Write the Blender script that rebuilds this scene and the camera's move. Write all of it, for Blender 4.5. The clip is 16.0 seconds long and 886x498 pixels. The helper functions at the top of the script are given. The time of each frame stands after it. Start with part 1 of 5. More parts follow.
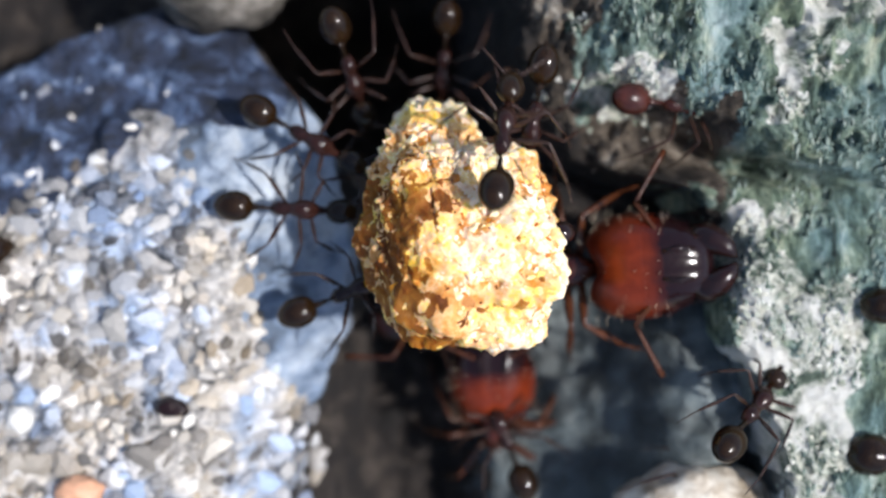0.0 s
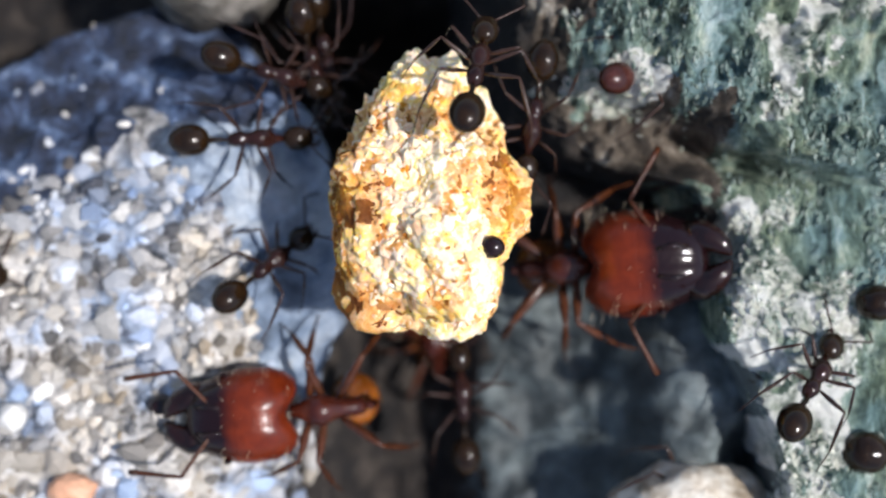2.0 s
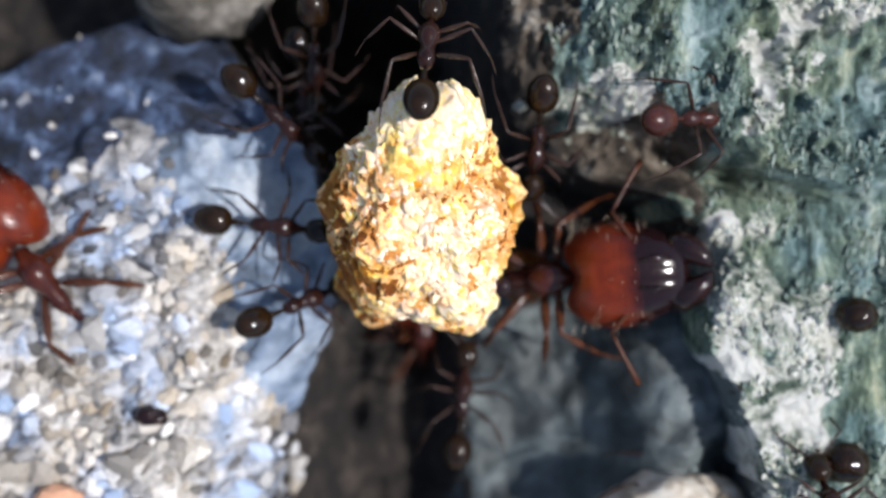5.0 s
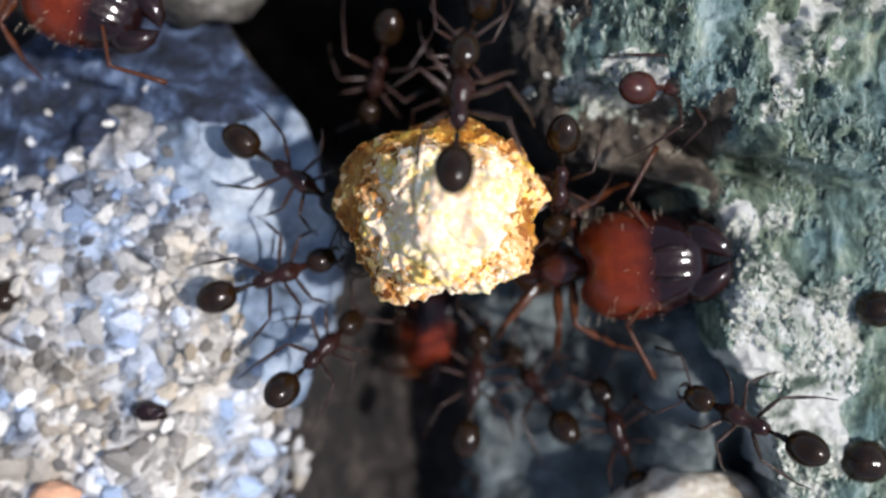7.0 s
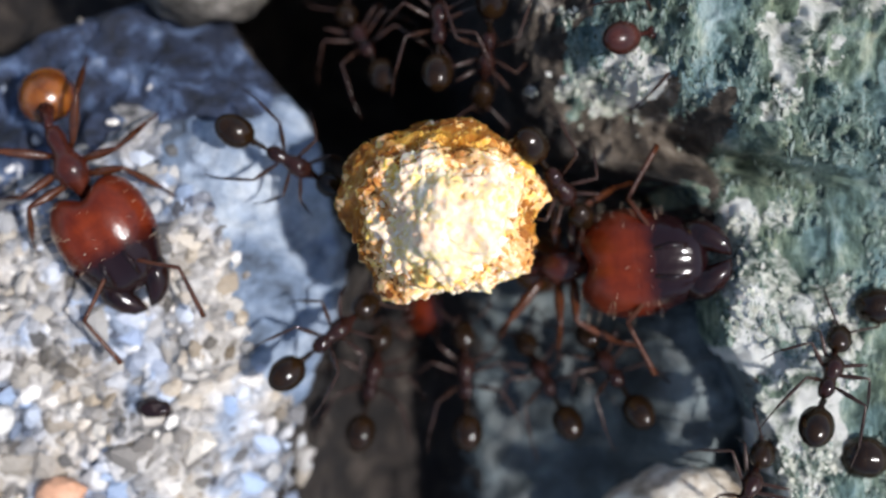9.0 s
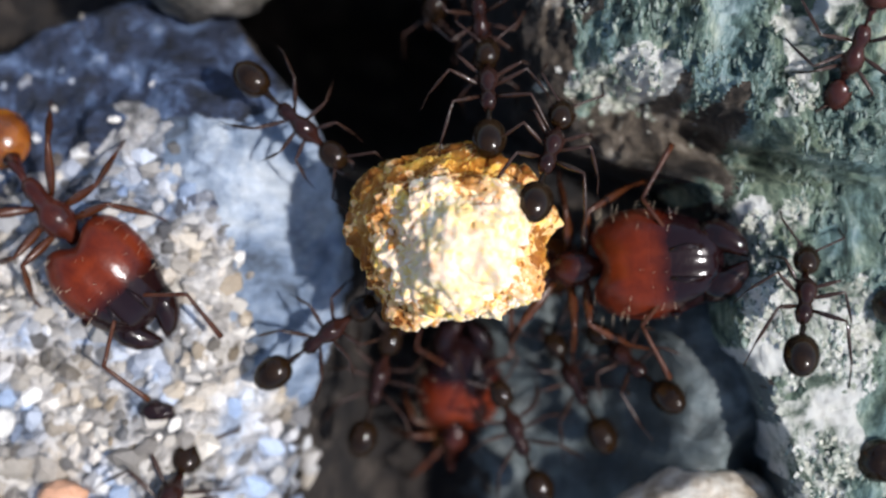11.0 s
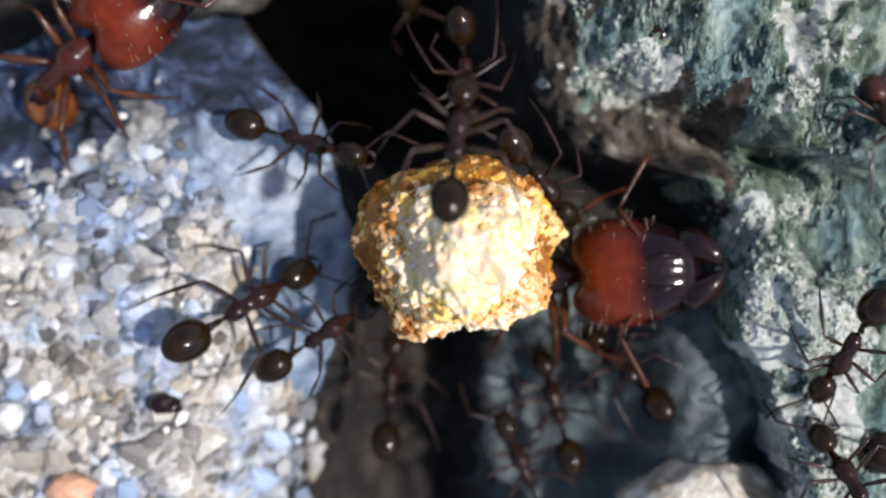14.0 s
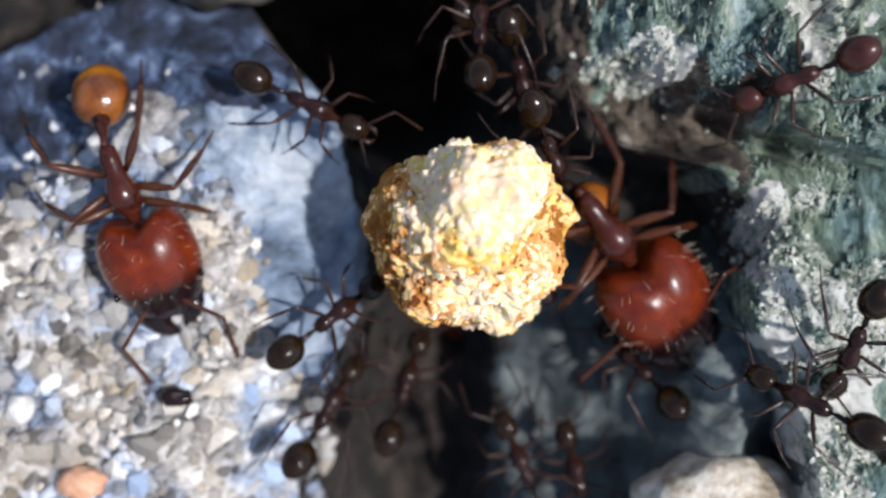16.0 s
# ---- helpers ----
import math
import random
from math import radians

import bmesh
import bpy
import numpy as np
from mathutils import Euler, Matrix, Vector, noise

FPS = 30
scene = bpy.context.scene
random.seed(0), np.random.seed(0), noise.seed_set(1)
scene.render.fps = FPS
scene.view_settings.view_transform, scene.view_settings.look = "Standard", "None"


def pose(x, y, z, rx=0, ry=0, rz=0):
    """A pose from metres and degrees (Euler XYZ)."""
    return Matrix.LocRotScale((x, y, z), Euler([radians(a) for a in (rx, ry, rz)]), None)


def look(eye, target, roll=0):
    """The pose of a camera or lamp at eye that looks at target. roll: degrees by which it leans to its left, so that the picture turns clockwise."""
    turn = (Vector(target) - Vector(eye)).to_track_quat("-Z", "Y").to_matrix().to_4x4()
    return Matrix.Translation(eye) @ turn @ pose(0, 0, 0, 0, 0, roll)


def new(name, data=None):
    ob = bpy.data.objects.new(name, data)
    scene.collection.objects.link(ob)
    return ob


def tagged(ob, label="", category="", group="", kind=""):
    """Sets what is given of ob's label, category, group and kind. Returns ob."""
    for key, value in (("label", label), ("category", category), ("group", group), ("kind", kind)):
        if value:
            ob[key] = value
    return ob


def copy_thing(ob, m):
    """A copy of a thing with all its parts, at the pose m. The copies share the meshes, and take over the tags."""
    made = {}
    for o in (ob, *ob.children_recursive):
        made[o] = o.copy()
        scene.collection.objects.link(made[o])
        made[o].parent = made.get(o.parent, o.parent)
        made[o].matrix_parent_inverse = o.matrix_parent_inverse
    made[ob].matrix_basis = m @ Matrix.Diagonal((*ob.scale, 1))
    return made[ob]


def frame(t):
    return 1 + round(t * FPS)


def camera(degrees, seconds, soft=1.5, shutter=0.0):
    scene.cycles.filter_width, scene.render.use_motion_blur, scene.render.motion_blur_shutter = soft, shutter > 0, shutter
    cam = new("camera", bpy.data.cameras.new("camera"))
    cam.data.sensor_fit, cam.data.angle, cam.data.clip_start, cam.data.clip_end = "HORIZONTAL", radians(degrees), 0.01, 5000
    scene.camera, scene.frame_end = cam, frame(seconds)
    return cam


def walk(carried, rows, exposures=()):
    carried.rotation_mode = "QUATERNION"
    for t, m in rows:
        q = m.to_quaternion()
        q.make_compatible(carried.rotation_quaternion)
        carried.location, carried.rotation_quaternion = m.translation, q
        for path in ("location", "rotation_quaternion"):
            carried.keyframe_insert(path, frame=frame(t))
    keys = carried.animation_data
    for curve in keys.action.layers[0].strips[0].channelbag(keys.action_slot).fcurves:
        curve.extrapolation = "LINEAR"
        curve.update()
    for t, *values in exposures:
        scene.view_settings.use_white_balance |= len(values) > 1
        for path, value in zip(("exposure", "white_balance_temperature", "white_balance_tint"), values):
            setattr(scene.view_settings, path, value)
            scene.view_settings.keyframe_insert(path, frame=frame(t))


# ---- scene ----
# A macro shot, straight down: +y is up in the picture, sizes below are in millimetres (MM).
cam = camera(42.1, 16.0, soft=2.35, shutter=0.5)
cam.data.dof.use_dof = True
cam.data.dof.focus_distance = 0.0177
cam.data.dof.aperture_fstop = 75.0
BASE = pose(0, 0, 0.0204, -90, 0, 0)
walk(cam, [
    (0, BASE @ pose(0.000000, 0.000000, 0.000000, 90, 0, 0)),
    (0.5, BASE @ pose(0.000035, 0.000014, -0.000056, 90.2, 0, 0)),
    (1, BASE @ pose(0.000102, 0.000102, -0.000028, 89.9, 0, 0.1)),
    (1.5, BASE @ pose(0.000123, 0.000077, -0.000084, 90.2, -0.1, -0.1)),
    (2, BASE @ pose(0.000140, 0.000074, -0.000154, 90.3, 0, 0.1)),
    (2.5, BASE @ pose(0.000084, 0.000035, -0.000189, 90.4, 0, 0)),
    (3, BASE @ pose(0.000060, 0.000003, -0.000217, 90.6, 0, -0.2)),
    (3.5, BASE @ pose(0.000095, 0.000053, -0.000217, 90.4, 0, -0.2)),
    (4, BASE @ pose(0.000070, -0.000112, -0.000165, 90.6, 0, -0.6)),
    (6.5, BASE @ pose(0.000081, 0.000119, 0.000130, 89.9, -0.3, -0.9)),
    (7, BASE @ pose(0.000182, 0.000514, 0.000147, 89.6, -0.1, -0.2)),
    (7.5, BASE @ pose(0.000189, 0.000585, 0.000147, 89.5, 0, -0.1)),
    (8, BASE @ pose(0.000168, 0.000382, 0.000147, 89.5, 0, -0.3)),
    (8.5, BASE @ pose(0.000123, 0.000340, 0.000140, 89.5, -0.1, -0.3)),
    (11, BASE @ pose(0.000150, 0.000759, 0.000193, 89.3, 0, 0.2)),
    (11.5, BASE @ pose(0.000165, 0.000826, 0.000193, 89.2, 0, 0.1)),
    (12, BASE @ pose(0.000168, 0.000826, 0.000200, 89.1, 0, 0.2)),
    (12.5, BASE @ pose(0.000186, 0.000721, 0.000172, 89.1, 0, 0.3)),
    (13, BASE @ pose(0.000154, 0.000619, 0.000235, 89, 0, 0.2)),
    (13.5, BASE @ pose(0.000158, 0.000605, 0.000273, 88.7, 0, 0.5)),
    (14, BASE @ pose(0.000158, 0.000563, 0.000245, 88.9, 0.1, 0.4)),
    (14.5, BASE @ pose(0.000172, 0.000644, 0.000210, 88.7, 0.2, 0.7)),
    (15, BASE @ pose(0.000172, 0.000571, 0.000203, 88.9, 0.2, 0.6)),
    (15.5, BASE @ pose(0.000311, 0.000574, 0.000158, 89, 0.2, 1.1)),
    (16, BASE @ pose(0.000200, 0.000711, 0.000133, 88.8, 0.2, 1.1)),
], exposures=[(0.0, 0.23), (4.0, 0.17), (7.0, 0.12), (16.0, 0.10)])

# ---- light ----
SUN_TO = Vector((0.52, -0.07, 0.85)).normalized()
world = bpy.data.worlds.new("sky")
scene.world = world
world.use_nodes = True
wn = world.node_tree
sky = wn.nodes.new("ShaderNodeTexSky")
sky.sky_type, sky.sun_disc = "NISHITA", False
sky.sun_elevation = math.asin(SUN_TO.z)
sky.sun_rotation = math.atan2(SUN_TO.x, SUN_TO.y)
wn.links.new(sky.outputs[0], wn.nodes["Background"].inputs[0])
wn.nodes["Background"].inputs[1].default_value = 0.15
sun = new("sun", bpy.data.lights.new("sun", "SUN"))
sun.data.energy, sun.data.angle, sun.data.color = 4.75, radians(2.0), (1.0, 0.975, 0.98)
sun.matrix_world = look(SUN_TO * 0.3, (0, 0, 0))

MM = 0.001


# ---- materials ----
class Mat:
    """A node material, with short names for what is used often."""

    def __init__(self, name, rough=0.6, metal=0.0, coat=0.0, sss=0.0, sss_r=(1, 0.4, 0.1), trans=0.0):
        self.m = bpy.data.materials.new(name)
        self.m.use_nodes = True
        self.t = self.m.node_tree
        self.b = self.t.nodes["Principled BSDF"]
        self.b.inputs["Roughness"].default_value = rough
        self.b.inputs["Metallic"].default_value = metal
        self.b.inputs["Coat Weight"].default_value = coat
        self.b.inputs["Coat Roughness"].default_value = 0.12
        self.b.inputs["Subsurface Weight"].default_value = sss
        self.b.inputs["Subsurface Radius"].default_value = sss_r
        self.b.inputs["Subsurface Scale"].default_value = 0.5 * MM
        self.b.inputs["Transmission Weight"].default_value = trans
        self.co = self.node("ShaderNodeTexCoord").outputs["Object"]

    def node(self, kind, **props):
        n = self.t.nodes.new(kind)
        for k, v in props.items():
            if k == "operation":
                n.operation = v
            elif k == "blend_type":
                n.blend_type = v
            elif k == "data_type":
                n.data_type = v
            elif k == "feature":
                n.feature = v
        return n

    def link(self, a, b):
        self.t.links.new(a, b)

    def noise(self, per_mm, detail=4, rough=0.6, co=None, warp=0.0):
        n = self.node("ShaderNodeTexNoise")
        n.inputs["Scale"].default_value = per_mm * 1000
        n.inputs["Detail"].default_value = detail
        n.inputs["Roughness"].default_value = rough
        n.inputs["Distortion"].default_value = warp
        self.link(co or self.co, n.inputs["Vector"])
        return n.outputs["Fac"]

    def ramp(self, fac, *stops):
        r = self.node("ShaderNodeValToRGB")
        el = r.color_ramp.elements
        while len(el) < len(stops):
            el.new(0.5)
        for e, (p, c) in zip(el, stops):
            e.position = p
            e.color = (*c, 1) if len(c) == 3 else c
        self.link(fac, r.inputs[0])
        return r.outputs[0]

    def mix(self, fac, a, b, blend="MIX"):
        n = self.node("ShaderNodeMix", data_type="RGBA", blend_type=blend)
        for sock, v in ((n.inputs[0], fac), (n.inputs[6], a), (n.inputs[7], b)):
            if isinstance(v, (int, float)):
                sock.default_value = v
            elif isinstance(v, tuple):
                sock.default_value = (*v, 1)
            else:
                self.link(v, sock)
        return n.outputs[2]

    def random(self):
        return self.node("ShaderNodeObjectInfo").outputs["Random"]

    def island(self):
        return self.node("ShaderNodeNewGeometry").outputs["Random Per Island"]

    def axis(self, i):
        n = self.node("ShaderNodeSeparateXYZ")
        self.link(self.co, n.inputs[0])
        return n.outputs[i]

    def span(self, value, lo, hi):
        n = self.node("ShaderNodeMapRange")
        n.inputs[1].default_value, n.inputs[2].default_value = lo, hi
        self.link(value, n.inputs[0])
        return n.outputs[0]

    def add(self, a, b, op="ADD"):
        n = self.node("ShaderNodeMath", operation=op)
        for sock, v in zip(n.inputs, (a, b)):
            if isinstance(v, (int, float)):
                sock.default_value = v
            else:
                self.link(v, sock)
        return n.outputs[0]

    def place(self):
        return self.node("ShaderNodeObjectInfo").outputs["Location"]

    def color(self, c):
        if isinstance(c, tuple):
            self.b.inputs["Base Color"].default_value = (*c, 1)
        else:
            self.link(c, self.b.inputs["Base Color"])
        return self

    def rough(self, fac, lo, hi):
        n = self.node("ShaderNodeMapRange")
        n.inputs[3].default_value, n.inputs[4].default_value = lo, hi
        self.link(fac, n.inputs[0])
        self.link(n.outputs[0], self.b.inputs["Roughness"])
        return self

    def bump(self, fac, mm, strength=0.6):
        n = self.node("ShaderNodeBump")
        n.inputs["Strength"].default_value = strength
        n.inputs["Distance"].default_value = mm * MM
        self.link(fac, n.inputs["Height"])
        if self.b.inputs["Normal"].links:
            self.link(self.b.inputs["Normal"].links[0].from_socket, n.inputs["Normal"])
        self.link(n.outputs[0], self.b.inputs["Normal"])
        return self


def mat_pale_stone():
    m = Mat("pale_stone_with_blue_shade", 0.75)
    # Blue-grey stone; the bluish shade of the slab's slope is in this colour too.
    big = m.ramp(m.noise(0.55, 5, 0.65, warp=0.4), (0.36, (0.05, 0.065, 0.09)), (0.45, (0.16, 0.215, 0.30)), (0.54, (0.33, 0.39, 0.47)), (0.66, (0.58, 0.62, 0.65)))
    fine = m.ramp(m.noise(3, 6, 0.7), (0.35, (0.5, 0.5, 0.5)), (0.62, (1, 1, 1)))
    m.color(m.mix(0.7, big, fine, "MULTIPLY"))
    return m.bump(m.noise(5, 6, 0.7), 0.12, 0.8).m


def mat_cream_stone():
    m = Mat("cream_gritty_stone", 0.7)
    big = m.ramp(m.noise(1.6, 6, 0.7, warp=0.3), (0.36, (0.05, 0.05, 0.05)), (0.44, (0.28, 0.26, 0.24)), (0.53, (0.56, 0.52, 0.47)), (0.66, (0.78, 0.74, 0.69)))
    blue = m.ramp(m.noise(0.42, 4, 0.6, warp=0.3), (0.46, (1, 1, 1)), (0.58, (0.58, 0.73, 1.0)))
    big = m.mix(1.0, big, blue, "MULTIPLY")
    m.color(m.mix(0.6, big, m.ramp(m.noise(5, 6, 0.7), (0.35, (0.45, 0.45, 0.45)), (0.6, (1, 1, 1))), "MULTIPLY"))
    return m.bump(m.noise(6, 6, 0.7), 0.12, 0.9).m


def mat_navy_stone():
    m = Mat("blue_mottled_stone_with_shade", 0.65)
    # Blue mottle, darkened to carry the shade of the slab's upper-left corner.
    big = m.ramp(m.noise(1.3, 6, 0.7, warp=0.4), (0.38, (0.006, 0.008, 0.014)), (0.50, (0.024, 0.036, 0.075)), (0.60, (0.10, 0.15, 0.26)), (0.72, (0.40, 0.45, 0.54)))
    m.color(m.mix(0.7, big, m.ramp(m.noise(3, 6, 0.7), (0.35, (0.45, 0.45, 0.45)), (0.62, (1, 1, 1))), "MULTIPLY"))
    return m.bump(m.noise(5, 6, 0.7), 0.14, 0.9).m


def mat_earth_shade():
    m = Mat("brown_earth_with_shade", 0.8)
    # Brown earth, kept so dark that it also paints the crevice's shade.
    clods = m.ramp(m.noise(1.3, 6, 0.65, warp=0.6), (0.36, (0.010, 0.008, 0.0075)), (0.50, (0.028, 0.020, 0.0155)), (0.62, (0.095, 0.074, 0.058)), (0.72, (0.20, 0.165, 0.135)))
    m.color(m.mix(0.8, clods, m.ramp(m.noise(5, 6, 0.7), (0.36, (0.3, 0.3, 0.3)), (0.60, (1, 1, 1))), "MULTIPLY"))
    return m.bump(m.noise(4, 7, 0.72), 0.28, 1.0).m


def mat_dark_stone():
    m = Mat("slate_with_crevice_shade", 0.55)
    # Slate colour with the shade down in the crevice mixed into it.
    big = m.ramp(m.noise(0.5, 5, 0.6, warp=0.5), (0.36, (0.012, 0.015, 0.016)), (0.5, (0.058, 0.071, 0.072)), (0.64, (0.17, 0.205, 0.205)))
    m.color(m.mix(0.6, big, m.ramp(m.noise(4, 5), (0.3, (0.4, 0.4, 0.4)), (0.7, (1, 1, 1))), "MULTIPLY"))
    m.rough(m.noise(2, 3), 0.4, 0.8)
    return m.bump(m.noise(5, 6), 0.1, 0.6).m


def streaks(m):
    """Coordinates drawn out along y, for the streaky grain of the mossy rock."""
    n = m.node("ShaderNodeMapping")
    n.inputs["Scale"].default_value = (1.5, 0.42, 1.0)
    m.link(m.co, n.inputs["Vector"])
    return n.outputs[0]


def mat_green_stone():
    m = Mat("mossy_green_stone", 0.8)
    co = streaks(m)
    base = m.ramp(m.noise(1.6, 7, 0.75, co, 0.4), (0.36, (0.016, 0.027, 0.021)), (0.45, (0.092, 0.142, 0.115)), (0.53, (0.25, 0.33, 0.275)), (0.65, (0.66, 0.68, 0.58)))
    tint = m.ramp(m.noise(0.6, 4), (0.40, (0.75, 0.95, 1.15)), (0.58, (1.1, 1.05, 0.80)))
    m.color(m.mix(0.8, base, tint, "MULTIPLY"))
    return m.bump(m.noise(4, 8, 0.75, co), 0.25, 1.0).m


def mat_white_crust():
    m = Mat("white_crusted_stone", 0.8)
    m.color(m.ramp(m.noise(0.95, 8, 0.72, None, 0.8), (0.35, (0.03, 0.048, 0.034)), (0.42, (0.14, 0.19, 0.14)), (0.465, (0.52, 0.54, 0.46)), (0.53, (0.88, 0.87, 0.80))))
    return m.bump(m.noise(4, 8, 0.75), 0.25, 1.0).m


def mat_brown_stone():
    m = Mat("brown_earthy_stone", 0.8)
    c = m.ramp(m.noise(1.2, 6, 0.7, warp=0.5), (0.36, (0.014, 0.010, 0.007)), (0.48, (0.062, 0.046, 0.032)), (0.57, (0.17, 0.135, 0.10)), (0.68, (0.55, 0.50, 0.42)))
    m.color(c)
    return m.bump(m.noise(4, 8, 0.7), 0.25, 1.0).m


def mat_beige_stone():
    m = Mat("beige_stone", 0.8)
    m.color(m.ramp(m.noise(0.9, 6, 0.65), (0.38, (0.03, 0.026, 0.020)), (0.53, (0.12, 0.105, 0.086)), (0.68, (0.33, 0.30, 0.26))))
    return m.bump(m.noise(4, 7, 0.7), 0.15, 0.8).m


def mat_grain(name, joined, only=None):
    """Grains of quartz, tan and bluish rock; their mix changes from patch to patch."""
    m = Mat(name, 0.45)
    f = m.island() if joined else m.random()
    where = m.co if joined else m.place()
    if only:
        c = m.ramp(m.noise(2.5, 4), *only)
    else:
        tan = m.ramp(f, (0.0, (0.72, 0.63, 0.52)), (0.22, (0.90, 0.85, 0.77)), (0.40, (0.42, 0.33, 0.22)), (0.52, (0.84, 0.78, 0.68)), (0.72, (0.12, 0.10, 0.085)), (0.82, (0.88, 0.84, 0.77)))
        blue = m.ramp(f, (0.0, (0.74, 0.72, 0.68)), (0.22, (0.24, 0.34, 0.54)), (0.36, (0.84, 0.83, 0.80)), (0.58, (0.06, 0.075, 0.12)), (0.74, (0.66, 0.66, 0.66)), (0.90, (0.36, 0.47, 0.66)))
        c = m.mix(m.ramp(m.noise(0.42, 4, 0.6, where, 0.3), (0.44, (0, 0, 0)), (0.56, (1, 1, 1))), tan, blue)
        dirt = m.ramp(m.noise(0.9, 4, 0.65, where), (0.40, (0.11, 0.10, 0.09)), (0.49, (0.62, 0.59, 0.55)), (0.57, (1.0, 1.0, 1.0)))
        c = m.mix(0.9, c, dirt, "MULTIPLY")
    m.color(m.mix(0.5, c, m.ramp(m.noise(7, 5, 0.7), (0.33, (0.5, 0.5, 0.5)), (0.62, (1, 1, 1))), "MULTIPLY"))
    return m.bump(m.noise(9, 4), 0.05, 0.7).m


def mat_crust(name, joined):
    m = Mat(name, 0.85)
    c = m.ramp(m.island() if joined else m.random(), (0.0, (0.66, 0.65, 0.55)), (0.3, (0.36, 0.39, 0.31)), (0.45, (0.80, 0.78, 0.70)), (0.65, (0.15, 0.20, 0.145)), (0.84, (0.62, 0.61, 0.51)))
    m.color(m.mix(0.5, c, m.ramp(m.noise(6, 5, 0.7), (0.35, (0.45, 0.48, 0.40)), (0.6, (1, 1, 1))), "MULTIPLY"))
    return m.bump(m.noise(8, 5), 0.06, 0.8).m


def mat_moss():
    m = Mat("moss_tuft", 0.85)
    m.color(m.ramp(m.island(), (0.0, (0.030, 0.050, 0.038)), (0.35, (0.080, 0.120, 0.098)), (0.65, (0.16, 0.21, 0.18)), (0.9, (0.27, 0.31, 0.26))))
    return m.m


def mat_chitin(name, dark, light, rough=0.22, coat=0.35):
    m = Mat(name, rough, coat=coat)
    m.color(m.ramp(m.noise(3, 4), (0.3, dark), (0.7, light)))
    m.rough(m.noise(6, 3), rough, rough * 1.6)
    m.b.inputs["IOR"].default_value = 1.5
    m.b.inputs["Specular IOR Level"].default_value = 0.20
    m.b.inputs["Coat Roughness"].default_value = 0.03
    return m.bump(m.noise(10, 3), 0.012, 0.35).m


def mat_major_head():
    """Orange-red at the back of the head, passing through red into a purple-black front."""
    m = Mat("red_brown_chitin_dark_front", 0.3)
    m.b.inputs["Specular IOR Level"].default_value = 0.32
    along = m.add(m.span(m.axis(0), 1.60 * MM, 2.15 * MM), m.add(m.noise(1.6, 4), -0.5), "ADD")
    red = m.ramp(m.noise(2.5, 4), (0.3, (0.065, 0.0075, 0.0025)), (0.7, (0.165, 0.022, 0.004)))
    m.color(m.mix(m.ramp(along, (0.10, (0, 0, 0)), (0.85, (1, 1, 1))), red, (0.010, 0.0035, 0.004)))
    gloss = m.add(m.ramp(along, (0.10, (0, 0, 0)), (0.6, (1, 1, 1))), m.add(m.noise(8, 4), 0.3, "MULTIPLY"), "SUBTRACT")
    m.rough(gloss, 0.30, 0.10)
    return m.bump(m.noise(4.5, 3, 0.5), 0.03, 0.5).m


def mat_amber():
    m = Mat("amber_chitin", 0.25, coat=0.4, sss=0.3, sss_r=(1, 0.4, 0.05))
    band = m.ramp(m.span(m.axis(0), -1.8 * MM, -0.6 * MM), (0.0, (0.30, 0.11, 0.008)), (0.45, (0.42, 0.15, 0.010)), (0.6, (0.14, 0.035, 0.006)), (1.0, (0.26, 0.08, 0.008)))
    blotch = m.ramp(m.noise(2.2, 4, 0.65), (0.38, (0.35, 0.28, 0.25)), (0.58, (1, 1, 1)))
    m.color(m.mix(0.8, band, blotch, "MULTIPLY"))
    return m.bump(m.noise(15, 3), 0.02, 0.5).m


